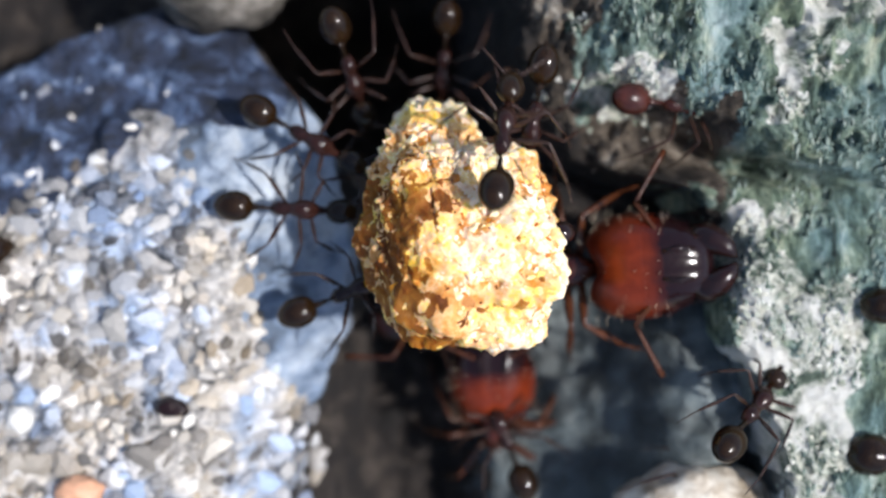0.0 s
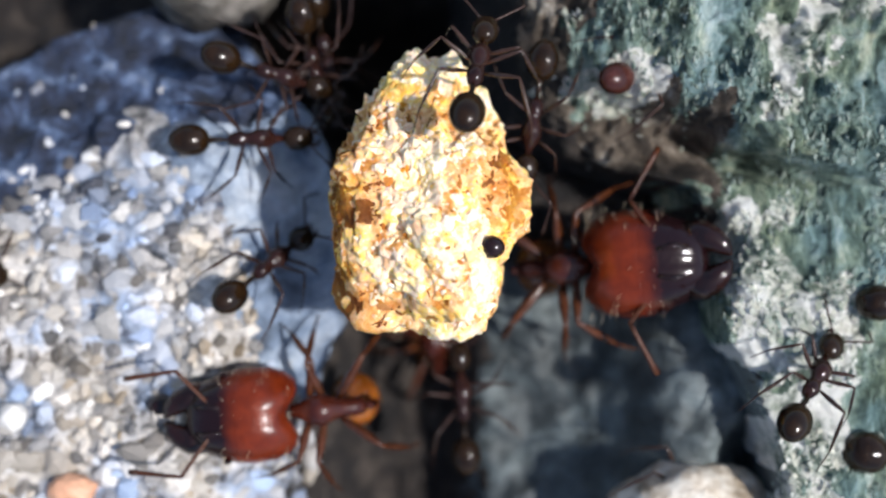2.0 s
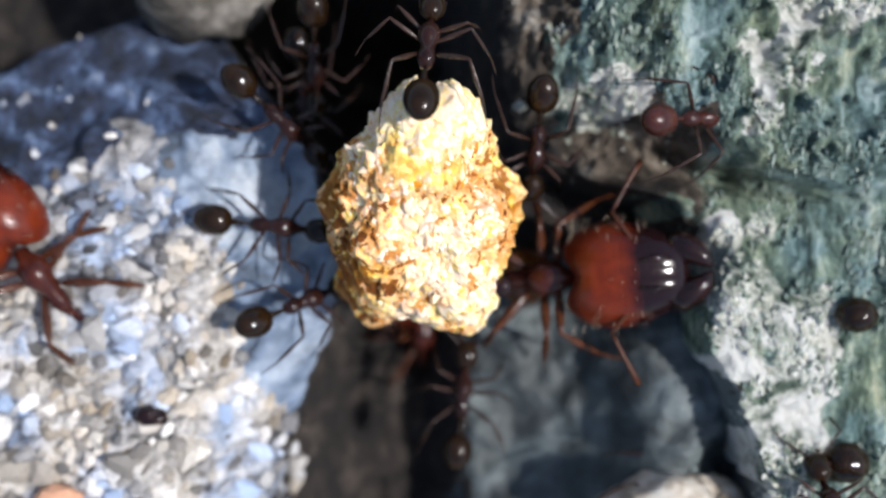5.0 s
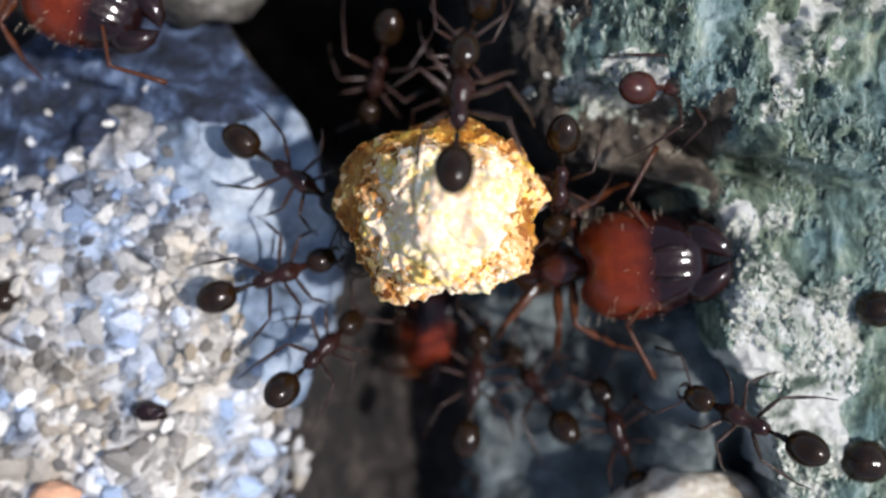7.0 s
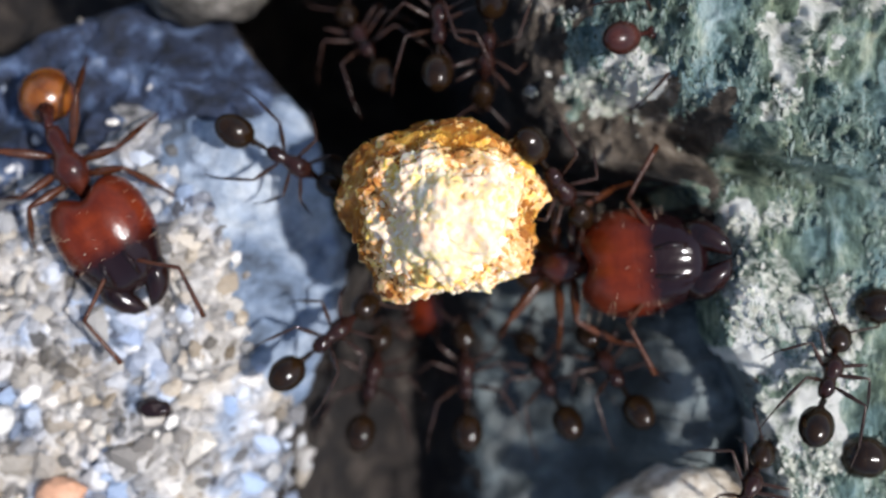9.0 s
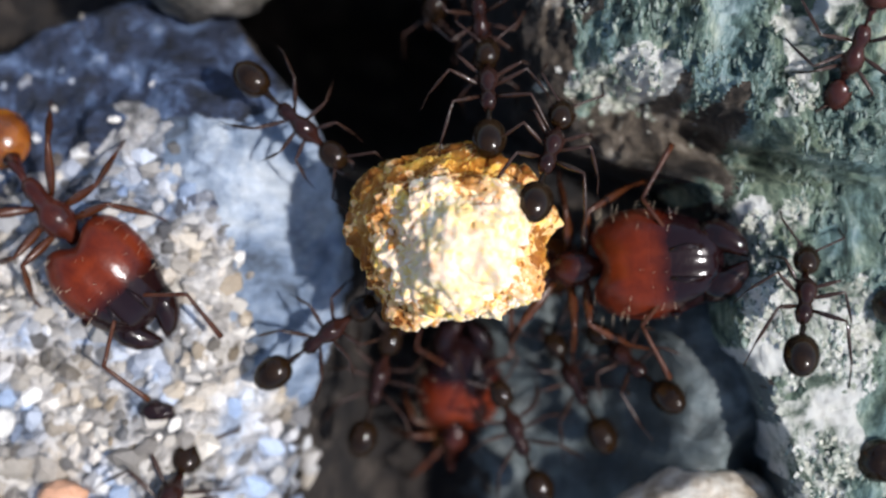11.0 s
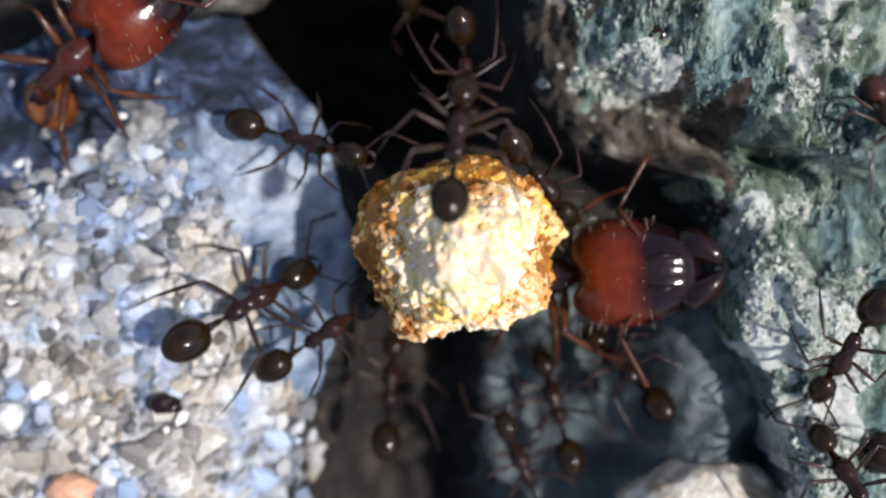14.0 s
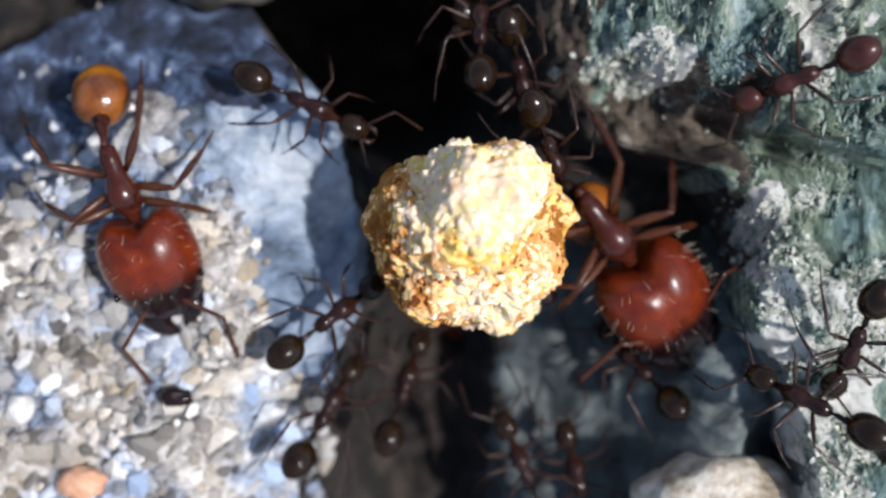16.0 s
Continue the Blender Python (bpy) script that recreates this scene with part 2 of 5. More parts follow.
def mat_crumb(name, source):
    """Cooked crumb: cream to yellow on its upper and lower end, orange-brown flanks, with light and shade put into
    these colours too.
    """
    m = Mat(name, 0.42, sss={"flesh": 0.8, "toasted": 0.45, "crumbly": 0.15}.get(source, 0.15), sss_r=(1.0, 0.55, 0.2))
    m.b.inputs["Subsurface Scale"].default_value = (0.5 if source == "flesh" else 0.06) * MM
    if source == "flesh":
        c = m.ramp(m.noise(0.9, 6, 0.7), (0.34, (0.10, 0.026, 0.005)), (0.47, (0.21, 0.070, 0.011)), (0.58, (0.36, 0.145, 0.026)), (0.70, (0.62, 0.36, 0.14)))
    elif source == "crumbly":
        c = m.ramp(m.noise(2.0, 6, 0.72), (0.33, (0.72, 0.40, 0.19)), (0.41, (0.86, 0.62, 0.42)), (0.48, (0.91, 0.75, 0.57)), (0.55, (0.91, 0.67, 0.24)), (0.62, (0.95, 0.85, 0.71)))
    elif source == "toasted":
        c = m.ramp(m.noise(1.8, 6, 0.72), (0.34, (0.42, 0.14, 0.02)), (0.44, (0.66, 0.32, 0.10)), (0.52, (0.80, 0.52, 0.28)), (0.60, (0.86, 0.56, 0.10)), (0.68, (0.90, 0.72, 0.48)))
    elif source == "orange":
        c = m.ramp(m.random(), (0.0, (0.38, 0.115, 0.016)), (0.35, (0.52, 0.20, 0.04)), (0.6, (0.64, 0.26, 0.02)), (0.8, (0.27, 0.075, 0.016)), (0.92, (0.62, 0.31, 0.11)))
    else:
        f = m.random() if source == "pale" else m.island()
        c = m.ramp(f, (0.0, (0.92, 0.78, 0.62)), (0.26, (0.82, 0.54, 0.34)), (0.42, (0.92, 0.68, 0.20)), (0.56, (0.95, 0.86, 0.74)), (0.74, (0.87, 0.63, 0.44)), (0.86, (0.93, 0.78, 0.50)))
    yolk = m.ramp(m.noise(1.1, 3, 0.5), (0.57, (1, 1, 1)), (0.64, (1.0, 0.86, 0.36)))
    c = m.mix(0.85, c, yolk, "MULTIPLY")
    grit = m.ramp(m.noise(5, 6, 0.75), (0.34, (0.80, 0.64, 0.48)), (0.52, (1, 1, 1)))
    m.color(m.mix(0.6, c, grit, "MULTIPLY"))
    m.rough(m.noise(7, 3), 0.45, 0.75)
    m.b.inputs["Specular IOR Level"].default_value = 0.15
    return m.bump(m.noise(9, 6, 0.7), 0.04, 0.6).m


NAVY, EARTH_SHADE, CREAM = mat_navy_stone(), mat_earth_shade(), mat_cream_stone()
PALE, DARK, GREEN, BROWN, BEIGE, WHITE = mat_pale_stone(), mat_dark_stone(), mat_green_stone(), mat_brown_stone(), mat_beige_stone(), mat_white_crust()
GRAIN, GRAINS, CRUST, FLAKE, MOSS = mat_grain("sand_grain", False), mat_grain("fine_sand_grain", True), mat_crust("lichen_crust", True), mat_crust("lichen_flake", False), mat_moss()
MINOR = mat_chitin("dark_brown_chitin", (0.005, 0.0028, 0.0015), (0.019, 0.0092, 0.0036), 0.12, 0.15)
MINOR_THORAX = mat_chitin("red_brown_thorax_chitin", (0.009, 0.0036, 0.003), (0.031, 0.011, 0.008), 0.12, 0.2)
MINOR_LEG = mat_chitin("brown_leg_chitin", (0.013, 0.0065, 0.005), (0.042, 0.020, 0.013), 0.20, 0.5)
RED_BODY = mat_chitin("dull_red_chitin", (0.020, 0.007, 0.006), (0.060, 0.018, 0.013), 0.2, 0.2)
MAJOR_HEAD, AMBER = mat_major_head(), mat_amber()
MAJOR = mat_chitin("red_brown_chitin", (0.026, 0.006, 0.004), (0.066, 0.014, 0.007), 0.2)
MAJOR_LEG = mat_chitin("amber_brown_leg_chitin", (0.024, 0.007, 0.003), (0.074, 0.022, 0.007), 0.2, 0.5)
JAW = mat_chitin("black_jaw_chitin", (0.006, 0.003, 0.003), (0.018, 0.006, 0.005), 0.10)
CRUMB_CRUMBLY, CRUMB_TOASTED = mat_crumb("pale_crumb_flesh", "crumbly"), mat_crumb("toasted_crumb_flesh", "toasted")
CRUMB, CRUMB_PALE, CRUMB_ORANGE, CRUMB_FINE = mat_crumb("crumb_flesh", "flesh"), mat_crumb("pale_crumb_granule", "pale"), mat_crumb("orange_crumb_granule", "orange"), mat_crumb("fine_crumb_granule", "fine")
QUARTZ = mat_grain("white_quartz", True, ((0.0, (0.66, 0.64, 0.60)), (1.0, (0.58, 0.56, 0.52))))
ORANGE_GRAIN = mat_grain("orange_grain", True, ((0.0, (0.62, 0.30, 0.16)), (1.0, (0.70, 0.40, 0.26))))
SANDSTONE = mat_grain("beige_sandstone", True, ((0.36, (0.34, 0.27, 0.19)), (0.5, (0.62, 0.54, 0.43)), (0.62, (0.82, 0.76, 0.65))))
BRISTLE = Mat("pale_bristle", 0.4).color((0.55, 0.45, 0.32)).m


# ---- mesh helpers (millimetres in, metres out) ----
def link_mesh(name, me, material, parent=None, label=""):
    if material:
        me.materials.append(material)
    ob = new(name, me)
    ob.parent = parent
    if label:
        tagged(ob, label)
    return ob


def part(name, bm, material, parent=None, label="", smooth=True):
    bmesh.ops.scale(bm, vec=(MM, MM, MM), verts=bm.verts)
    for f in bm.faces:
        f.smooth = smooth
    me = bpy.data.meshes.new(name)
    bm.to_mesh(me)
    bm.free()
    return link_mesh(name, me, material, parent, label)


def hash01(i, j, seed):
    h = np.sin(i * 127.1 + j * 311.7 + seed * 74.7) * 43758.5453
    return h - np.floor(h)


def value_noise(x, y, seed=0):
    i, j = np.floor(x), np.floor(y)
    u, v = x - i, y - j
    u, v = u * u * (3 - 2 * u), v * v * (3 - 2 * v)
    a, b = hash01(i, j, seed), hash01(i + 1, j, seed)
    c, d = hash01(i, j + 1, seed), hash01(i + 1, j + 1, seed)
    return (a * (1 - u) + b * u) * (1 - v) + (c * (1 - u) + d * u) * v - 0.5


def fbm(x, y, freq, octaves=5, gain=0.5, seed=0):
    out, amp = 0, 1.0
    for k in range(octaves):
        out = out + amp * value_noise(x * freq + k * 17.3, y * freq - k * 9.1, seed + k)
        freq, amp = freq * 2.03, amp * gain
    return out


def step(a, b, v):
    u = np.clip((v - a) / (b - a), 0, 1)
    return u * u * (3 - 2 * u)


def sheet(name, gx, gy, gz, material):
    """A sheet from three grids of millimetres, rows along y."""
    rows, cols = gx.shape
    co = np.stack([gx, gy, gz], -1).reshape(-1, 3) * MM
    idx = np.arange(rows * cols).reshape(rows, cols)
    quads = np.stack([idx[:-1, :-1], idx[:-1, 1:], idx[1:, 1:], idx[1:, :-1]], -1).reshape(-1, 4)
    me = bpy.data.meshes.new(name)
    me.from_pydata(co.tolist(), [], quads.tolist())
    me.polygons.foreach_set("use_smooth", np.ones(len(quads), bool))
    return link_mesh(name, me, material)


def spread(lo, a, b, hi, fine, coarse):
    """Grid lines: fine between a and b, coarse outside."""
    return np.concatenate([np.arange(lo, a, coarse), np.arange(a, b, fine), np.arange(b, hi + coarse, coarse)])


# ---- the ground: two stones with a dark crevice between them ----
def slab_edge(y):
    return np.interp(y, [-12, -4.4, -2.6, -1.5, 0, 1.4, 2.4, 3.4, 4.4, 12], [-3.4, -2.75, -2.25, -1.85, -1.7, -1.9, -2.35, -3.25, -4.0, -5.4])


def slab_z(x, y):
    s = x - slab_edge(y)
    top = 0.35 * fbm(x, y, 0.45, 3, seed=3) + 0.42 * fbm(x, y, 1.5, 4, 0.55, seed=5)
    slope = -0.85 * step(-2.2, 0.0, s) ** 1.4
    drop = -5.0 * step(-0.05, 0.9, s)
    d = y - 0.45 * (x + 5.5)
    corner = -1.5 * step(1.0, 4.4, d) - 4.5 * step(4.5, 5.8, d)
    return top * (1 - 0.5 * step(-2.1, -1.2, s)) + slope + drop + corner


def rock_edge(y):
    return np.interp(y, [-12, -4.4, -3.2, -2.2, -1.5, -1.0, 0.3, 1.0, 1.6, 2.4, 3.4, 4.4, 12], [6.6, 6.05, 5.85, 5.45, 5.0, 4.9, 4.88, 4.5, 2.3, 1.55, 1.25, 1.1, 0.8])


def rock_z(x, y):
    s = x - rock_edge(y)
    upper = step(0.9, 1.6, y)
    low = 1.15 - 0.12 * step(0.1, 1.6, s)
    open_up = step(2.2, 3.0, y)
    high = -0.75 + 0.5 * step(0.0, 0.6, s) + 2.0 * step(2.0 - 1.9 * open_up, 3.3, s + 0.35 * (y - 2.4))
    rise = low * (1 - upper) + high * upper - 0.06 * np.clip(s - 1, 0, 20)
    ridge = 0.5 - np.abs(fbm(x, y * 0.6, 1.1, 4, 0.55, seed=31)) * 2
    top = 0.35 * fbm(x, y, 0.7, 3, seed=11) + 0.38 * fbm(x, y, 2.2, 4, 0.6, seed=13) + 0.30 * ridge + 0.16 * fbm(x, y * 0.7, 5.5, 3, 0.6, seed=17) - 0.1
    pocket = np.exp(-(((x - 4.4) / 0.7) ** 2 + ((y + 0.1) / 0.95) ** 2) ** 2)
    return rise + top * (0.65 + 0.35 * upper) - 4.4 * (1 - step(-0.8 + 0.3 * (1 - upper), 0.25 - 0.35 * (1 - upper), s)) - 1.4 * pocket


def floor_z(x, y):
    z = -2.3 + 0.35 * fbm(x, y, 0.5, 3, seed=21) + 0.32 * fbm(x, y, 1.7, 4, 0.6, seed=23)
    z = z - 11.0 * np.exp(-(((x + 1.9) / 3.5) ** 2 + ((y - 4.1) / 2.5) ** 2) ** 2)
    z = z - 2.4 * np.exp(-((x + 0.7) / 1.25) ** 4) * step(0.5, -2.0, y)
    z = z - 14.0 * np.exp(-(((x + 10.0) / 6.0) ** 2 + ((y - 7.0) / 3.2) ** 2) ** 2)
    z = z + 1.9 * np.exp(-(((x - 5.0) / 1.7) ** 2 + ((y + 2.0) / 2.2) ** 2) ** 2)
    z = z + 1.5 * np.exp(-(((x - 4.4) / 1.5) ** 2 + ((y + 4.6) / 1.3) ** 2))
    return z


def grain_limit(y):
    return np.interp(y, [-6, -4.4, -3.0, -2.0, -1.5, -0.4, 0.4, 1.4, 2.4, 3.6, 6], [-2.6, -2.5, -2.6, -3.3, -3.45, -3.45, -3.7, -4.5, -4.7, -5.2, -6])


def rock_zones(x, y, s):
    """Which cover the rock has: earthy brown in the hollow, pale crust along its edge, green elsewhere."""
    rag = 1.3 * fbm(x, y, 0.9, 4, 0.6, seed=51)
    brown = (y > 0.75 + 0.5 * rag) & (y < 2.65 + 0.7 * rag) & (x < 4.95 + 0.7 * rag) | (y > 1.5) & (x < 2.2 + rag)
    pale = ((y < 1.0 + rag) & (x > 4.75 + 0.5 * rag) & (s < 1.6 - 0.9 * step(-1.2, -2.4, y) + 1.5 * rag)) | ((x + 1.2 * rag > 5.4) & (y - 0.9 * (x - 7) + 1.2 * rag > 3.5)) | ((x - 2.9) ** 2 / 0.9 + (y - 2.65) ** 2 / 0.16 < 0.6 + 2.5 * rag)
    return brown & ~pale, pale, rag


def build_ground():
    xs = spread(-60, -9, 9, 60, 0.1, 3.0)
    ys = spread(-60, -6, 6, 60, 0.1, 3.0)
    xs = np.concatenate([[-20000, -2000, -200], xs, [200, 2000, 20000]])
    ys = np.concatenate([[-20000, -2000, -200], ys, [200, 2000, 20000]])
    gx, gy = np.meshgrid(xs, ys)
    g = sheet("ground", gx, gy, floor_z(gx, gy), DARK)
    g.data.materials.append(EARTH_SHADE)
    mx, my = gx[:-1, :-1].ravel(), gy[:-1, :-1].ravel()
    soil = (my + 1.2 * fbm(mx, my, 0.8, 4, 0.6, seed=91) > -0.2) | (mx + 0.8 * fbm(mx, my, 0.9, 4, 0.6, seed=93) < 0.6)
    g.data.polygons.foreach_set("material_index", soil.astype(np.int32))
    tagged(g, "slate ground at the bottom of the crevice, its shade in the colour", "ground", kind="structure")

    s = np.concatenate([np.arange(-12, -7.2, 0.6), np.arange(-7.2, -0.2, 0.06), np.arange(-0.2, 1.0, 0.04)])
    ys = spread(-9, -5.2, 5.2, 9, 0.045, 0.5)
    gs, gy = np.meshgrid(s, ys)
    under = (step(0.8, 2.2, gy) + 0.55 * step(-0.8, -2.0, gy)) * step(0.02, 0.9, gs)
    gx = gs + slab_edge(gy) - 2.6 * under
    fade = step(6.0, 9, np.abs(gy)) + step(-9, -12, gs)
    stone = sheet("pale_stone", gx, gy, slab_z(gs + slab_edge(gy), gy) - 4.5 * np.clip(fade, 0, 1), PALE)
    stone.data.materials.append(EARTH_SHADE)
    stone.data.materials.append(NAVY)
    stone.data.materials.append(CREAM)
    # Crevice face of the slab: its shade is painted with the dark earth.
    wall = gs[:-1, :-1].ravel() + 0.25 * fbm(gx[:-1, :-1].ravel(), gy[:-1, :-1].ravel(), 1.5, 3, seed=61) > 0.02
    mx, my = gx[:-1, :-1].ravel(), gy[:-1, :-1].ravel()
    gritty = mx - grain_limit(my) + 0.5 * fbm(mx, my, 1.3, 4, 0.6, seed=73) < 0
    # Upper-left corner: ragged patch of the blue stone with shade painted in.
    navy = my - 0.45 * (mx + 5.5) + 1.6 * fbm(mx, my, 0.8, 4, 0.6, seed=71) > 1.75
    # The corner beyond the navy patch is painted dark the same way.
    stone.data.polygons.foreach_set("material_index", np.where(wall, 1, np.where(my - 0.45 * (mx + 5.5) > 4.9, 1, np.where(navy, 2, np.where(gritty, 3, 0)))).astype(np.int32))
    tagged(stone, "pale blue-grey gritty stone slab beside the crevice", "stone", kind="structure")

    s = np.concatenate([np.arange(-0.85, 0.3, 0.04), np.arange(0.3, 7.0, 0.045), np.arange(7, 12.1, 0.6)])
    gs, gy = np.meshgrid(s, ys)
    gx = gs + rock_edge(gy)
    fade = step(6.0, 9, np.abs(gy)) + step(9, 12, gs)
    rock = sheet("mossy_rock", gx, gy, rock_z(gx, gy) - 5.5 * np.clip(fade, 0, 1), GREEN)
    rock.data.materials.append(BROWN)
    rock.data.materials.append(WHITE)
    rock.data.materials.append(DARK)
    rock.data.materials.append(EARTH_SHADE)
    mx, my, ms = (a[:-1, :-1].ravel() for a in (gx, gy, gs))
    brown, white, rag = rock_zones(mx, my, ms)
    # Rock's crevice edge and ledge lip: shade painted on with slate and earth.
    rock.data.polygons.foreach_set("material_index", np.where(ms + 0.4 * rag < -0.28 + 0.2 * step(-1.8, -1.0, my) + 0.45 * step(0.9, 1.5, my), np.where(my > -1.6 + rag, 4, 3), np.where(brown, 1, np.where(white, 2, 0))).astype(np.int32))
    tagged(rock, "rough green mossy rock with pale lichen crust", "rock", kind="structure")
    return stone, rock


STONE, ROCK = build_ground()


def pebble(rng, size, flat=0.7, sub=1, jag=0.22):
    bm = bmesh.new()
    bmesh.ops.create_icosphere(bm, subdivisions=sub, radius=0.5)
    for v in bm.verts:
        v.co *= 1 + rng.uniform(-jag, jag)
        v.co.x *= size[0]
        v.co.y *= size[1]
        v.co.z *= size[2] * flat
    return bm


def mesh_data(name, bm, material, smooth=True):
    ob = part(name, bm, material, None, "", smooth)
    me = ob.data
    bpy.data.objects.remove(ob)
    return me


def stuff(name, spots, shapes, material, label, category, parent=None, smooth=False):
    """Many small pieces in one mesh: spots are (place, turn, size) in millimetres."""
    verts, faces, base = [], [], 0
    for i, (p, q, k) in enumerate(spots):
        me = shapes[i % len(shapes)]
        m = Matrix.Translation(p) @ q.to_matrix().to_4x4()
        co = np.empty(len(me.vertices) * 3)
        me.vertices.foreach_get("co", co)
        co = co.reshape(-1, 3) / MM * np.array(k)
        r = np.array(m)
        verts.append((co @ r[:3, :3].T + r[:3, 3]) * MM)
        faces += [tuple(base + v for v in f.vertices) for f in me.polygons]
        base += len(co)
    out = bpy.data.meshes.new(name)
    out.from_pydata(np.concatenate(verts).tolist(), [], faces)
    out.polygons.foreach_set("use_smooth", np.full(len(faces), smooth))
    ob = link_mesh(name, out, material, parent)
    return tagged(ob, label, category, kind="stuff")


def at1(f, x, y):
    return float(f(np.array(float(x)), np.array(float(y))))


def build_grains():
    rng = random.Random(4)
    shapes = [mesh_data("grain", pebble(rng, (rng.uniform(0.95, 1.5), rng.uniform(0.6, 0.95), rng.uniform(0.6, 0.9)), 0.9, jag=0.30), GRAIN, False) for _ in range(10)]
    taken, spots, cell = 0, [], {}
    for n in range(20000):
        x, y = rng.uniform(-9.2, -2.2), rng.uniform(-5.6, 4.6)
        if x - float(grain_limit(y)) > rng.gauss(0, 0.10):
            continue
        if y - 0.45 * (x + 5.5) > 1.3 + 1.7 * float(fbm(np.array(x), np.array(y), 0.8, 3, seed=77)) and rng.random() < 0.996:
            continue
        d = (0.50 if n < 400 else 0.38 if n < 7000 else 0.24) * rng.uniform(0.65, 1.2)
        near = [q for i in (-1, 0, 1) for k in (-1, 0, 1) for q in cell.get((int(x // 0.45) + i, int(y // 0.45) + k), ())]
        if any((q[0] - x) ** 2 + (q[1] - y) ** 2 < (0.30 * (q[2] + d)) ** 2 for q in near):
            continue
        cell.setdefault((int(x // 0.45), int(y // 0.45)), []).append((x, y, d))
        z = at1(slab_z, x, y) + d * rng.uniform(-0.26, 0.06)
        q = Euler((rng.uniform(-0.45, 0.45), rng.uniform(-0.45, 0.45), rng.gauss(0.5, 0.7))).to_quaternion()
        if d > 0.26 and taken < 300 and -8.2 < x and -4.7 < y < 2.5:
            g = new("grain", shapes[taken % 10])
            g.parent = STONE
            g.matrix_basis = Matrix.LocRotScale(Vector((x, y, z)) * MM, q, (d, d, d))
            taken += 1
        else:
            spots.append(((x, y, z), q, (d, d, d)))
    stuff("sand_grain", spots, shapes, GRAINS, "pale sand grains bonded to the stone slab", "sand")


def build_rock_cover():
    rng = random.Random(9)
    shapes = [mesh_data("flake", pebble(rng, (1.3, 0.9, 0.45), 0.8, jag=0.5), FLAKE, False) for _ in range(6)]
    spots, moss = [], []
    for n in range(30000):
        x, y = rng.uniform(1.3, 9), rng.uniform(-5.4, 5.2)
        s = x - float(rock_edge(y))
        if s < -0.22:
            continue
        brown, pale, _ = rock_zones(np.array(x), np.array(y), s)
        if value_noise(x * 1.3, y * 1.1, 83) + 0.5 * value_noise(x * 3.1, y * 2.7, 84) < -0.12:
            continue
        z = at1(rock_z, x, y)
        q = Euler((rng.uniform(-0.7, 0.7), rng.uniform(-0.7, 0.7), rng.uniform(0, 6.3))).to_quaternion()
        d = 0.04 + 0.11 * rng.random() ** 3
        if pale and not brown and rng.random() < 0.5:
            spots.append(((x, y, z), q, (d, d, d)))
        elif brown and rng.random() < 0.004:
            spots.append(((x, y, z), q, (d, d, d)))
        elif not brown and rng.random() < 0.45:
            q = Euler((rng.uniform(-0.4, 0.4), rng.uniform(-0.4, 0.4), rng.gauss(0, 0.25))).to_quaternion()
            moss.append(((x, y, z), q, (d * 0.5, d * rng.uniform(1.2, 2.6), d * 0.8)))
    for x0, y0, x1, y1, n in ((2.4, 2.8, 3.7, 2.2, 30), (2.2, 4.0, 2.5, 3.8, 14), (4.3, 2.4, 4.4, 1.7, 10)):
        for _ in range(n):
            u = rng.random()
            x, y = x0 + (x1 - x0) * u + rng.gauss(0, 0.07), y0 + (y1 - y0) * u + rng.gauss(0, 0.07)
            d = rng.uniform(0.04, 0.11)
            spots.append(((x, y, at1(rock_z, x, y) + 0.04), Euler((rng.random(), rng.random(), rng.random() * 6)).to_quaternion(), (d, d, d)))
    big = sorted((s for s in spots if s[0][0] < 8 and abs(s[0][1]) < 4.6), key=lambda s: -s[2][0])[:300]
    for i, (p, q, k) in enumerate(big):
        g = new("flake", shapes[i % 6])
        g.parent = ROCK
        g.matrix_basis = Matrix.LocRotScale(Vector(p) * MM, q, k)
    kept = set(id(s) for s in big)
    spots = [s for s in spots if id(s) not in kept]
    stuff("lichen_crust", spots, shapes, CRUST, "pale crumbly lichen crust on the rock", "lichen")
    stuff("moss", moss, shapes, MOSS, "dull green moss tufts on the rock", "moss", smooth=True)


def rough_stone(name, size, seed, material, sub=4, jag=0.18):
    bm = bmesh.new()
    bmesh.ops.create_icosphere(bm, subdivisions=sub, radius=1)
    for v in bm.verts:
        d = v.co.normalized()
        k = 1 + jag * noise.fractal(d * 1.4 + Vector((seed, 0, 0)), 1.0, 2.0, 5) + 0.05 * noise.noise(d * 6 + Vector((0, seed, 0)))
        v.co = Vector((d.x * size[0], d.y * size[1], d.z * size[2])) * k
    return part(name, bm, material)


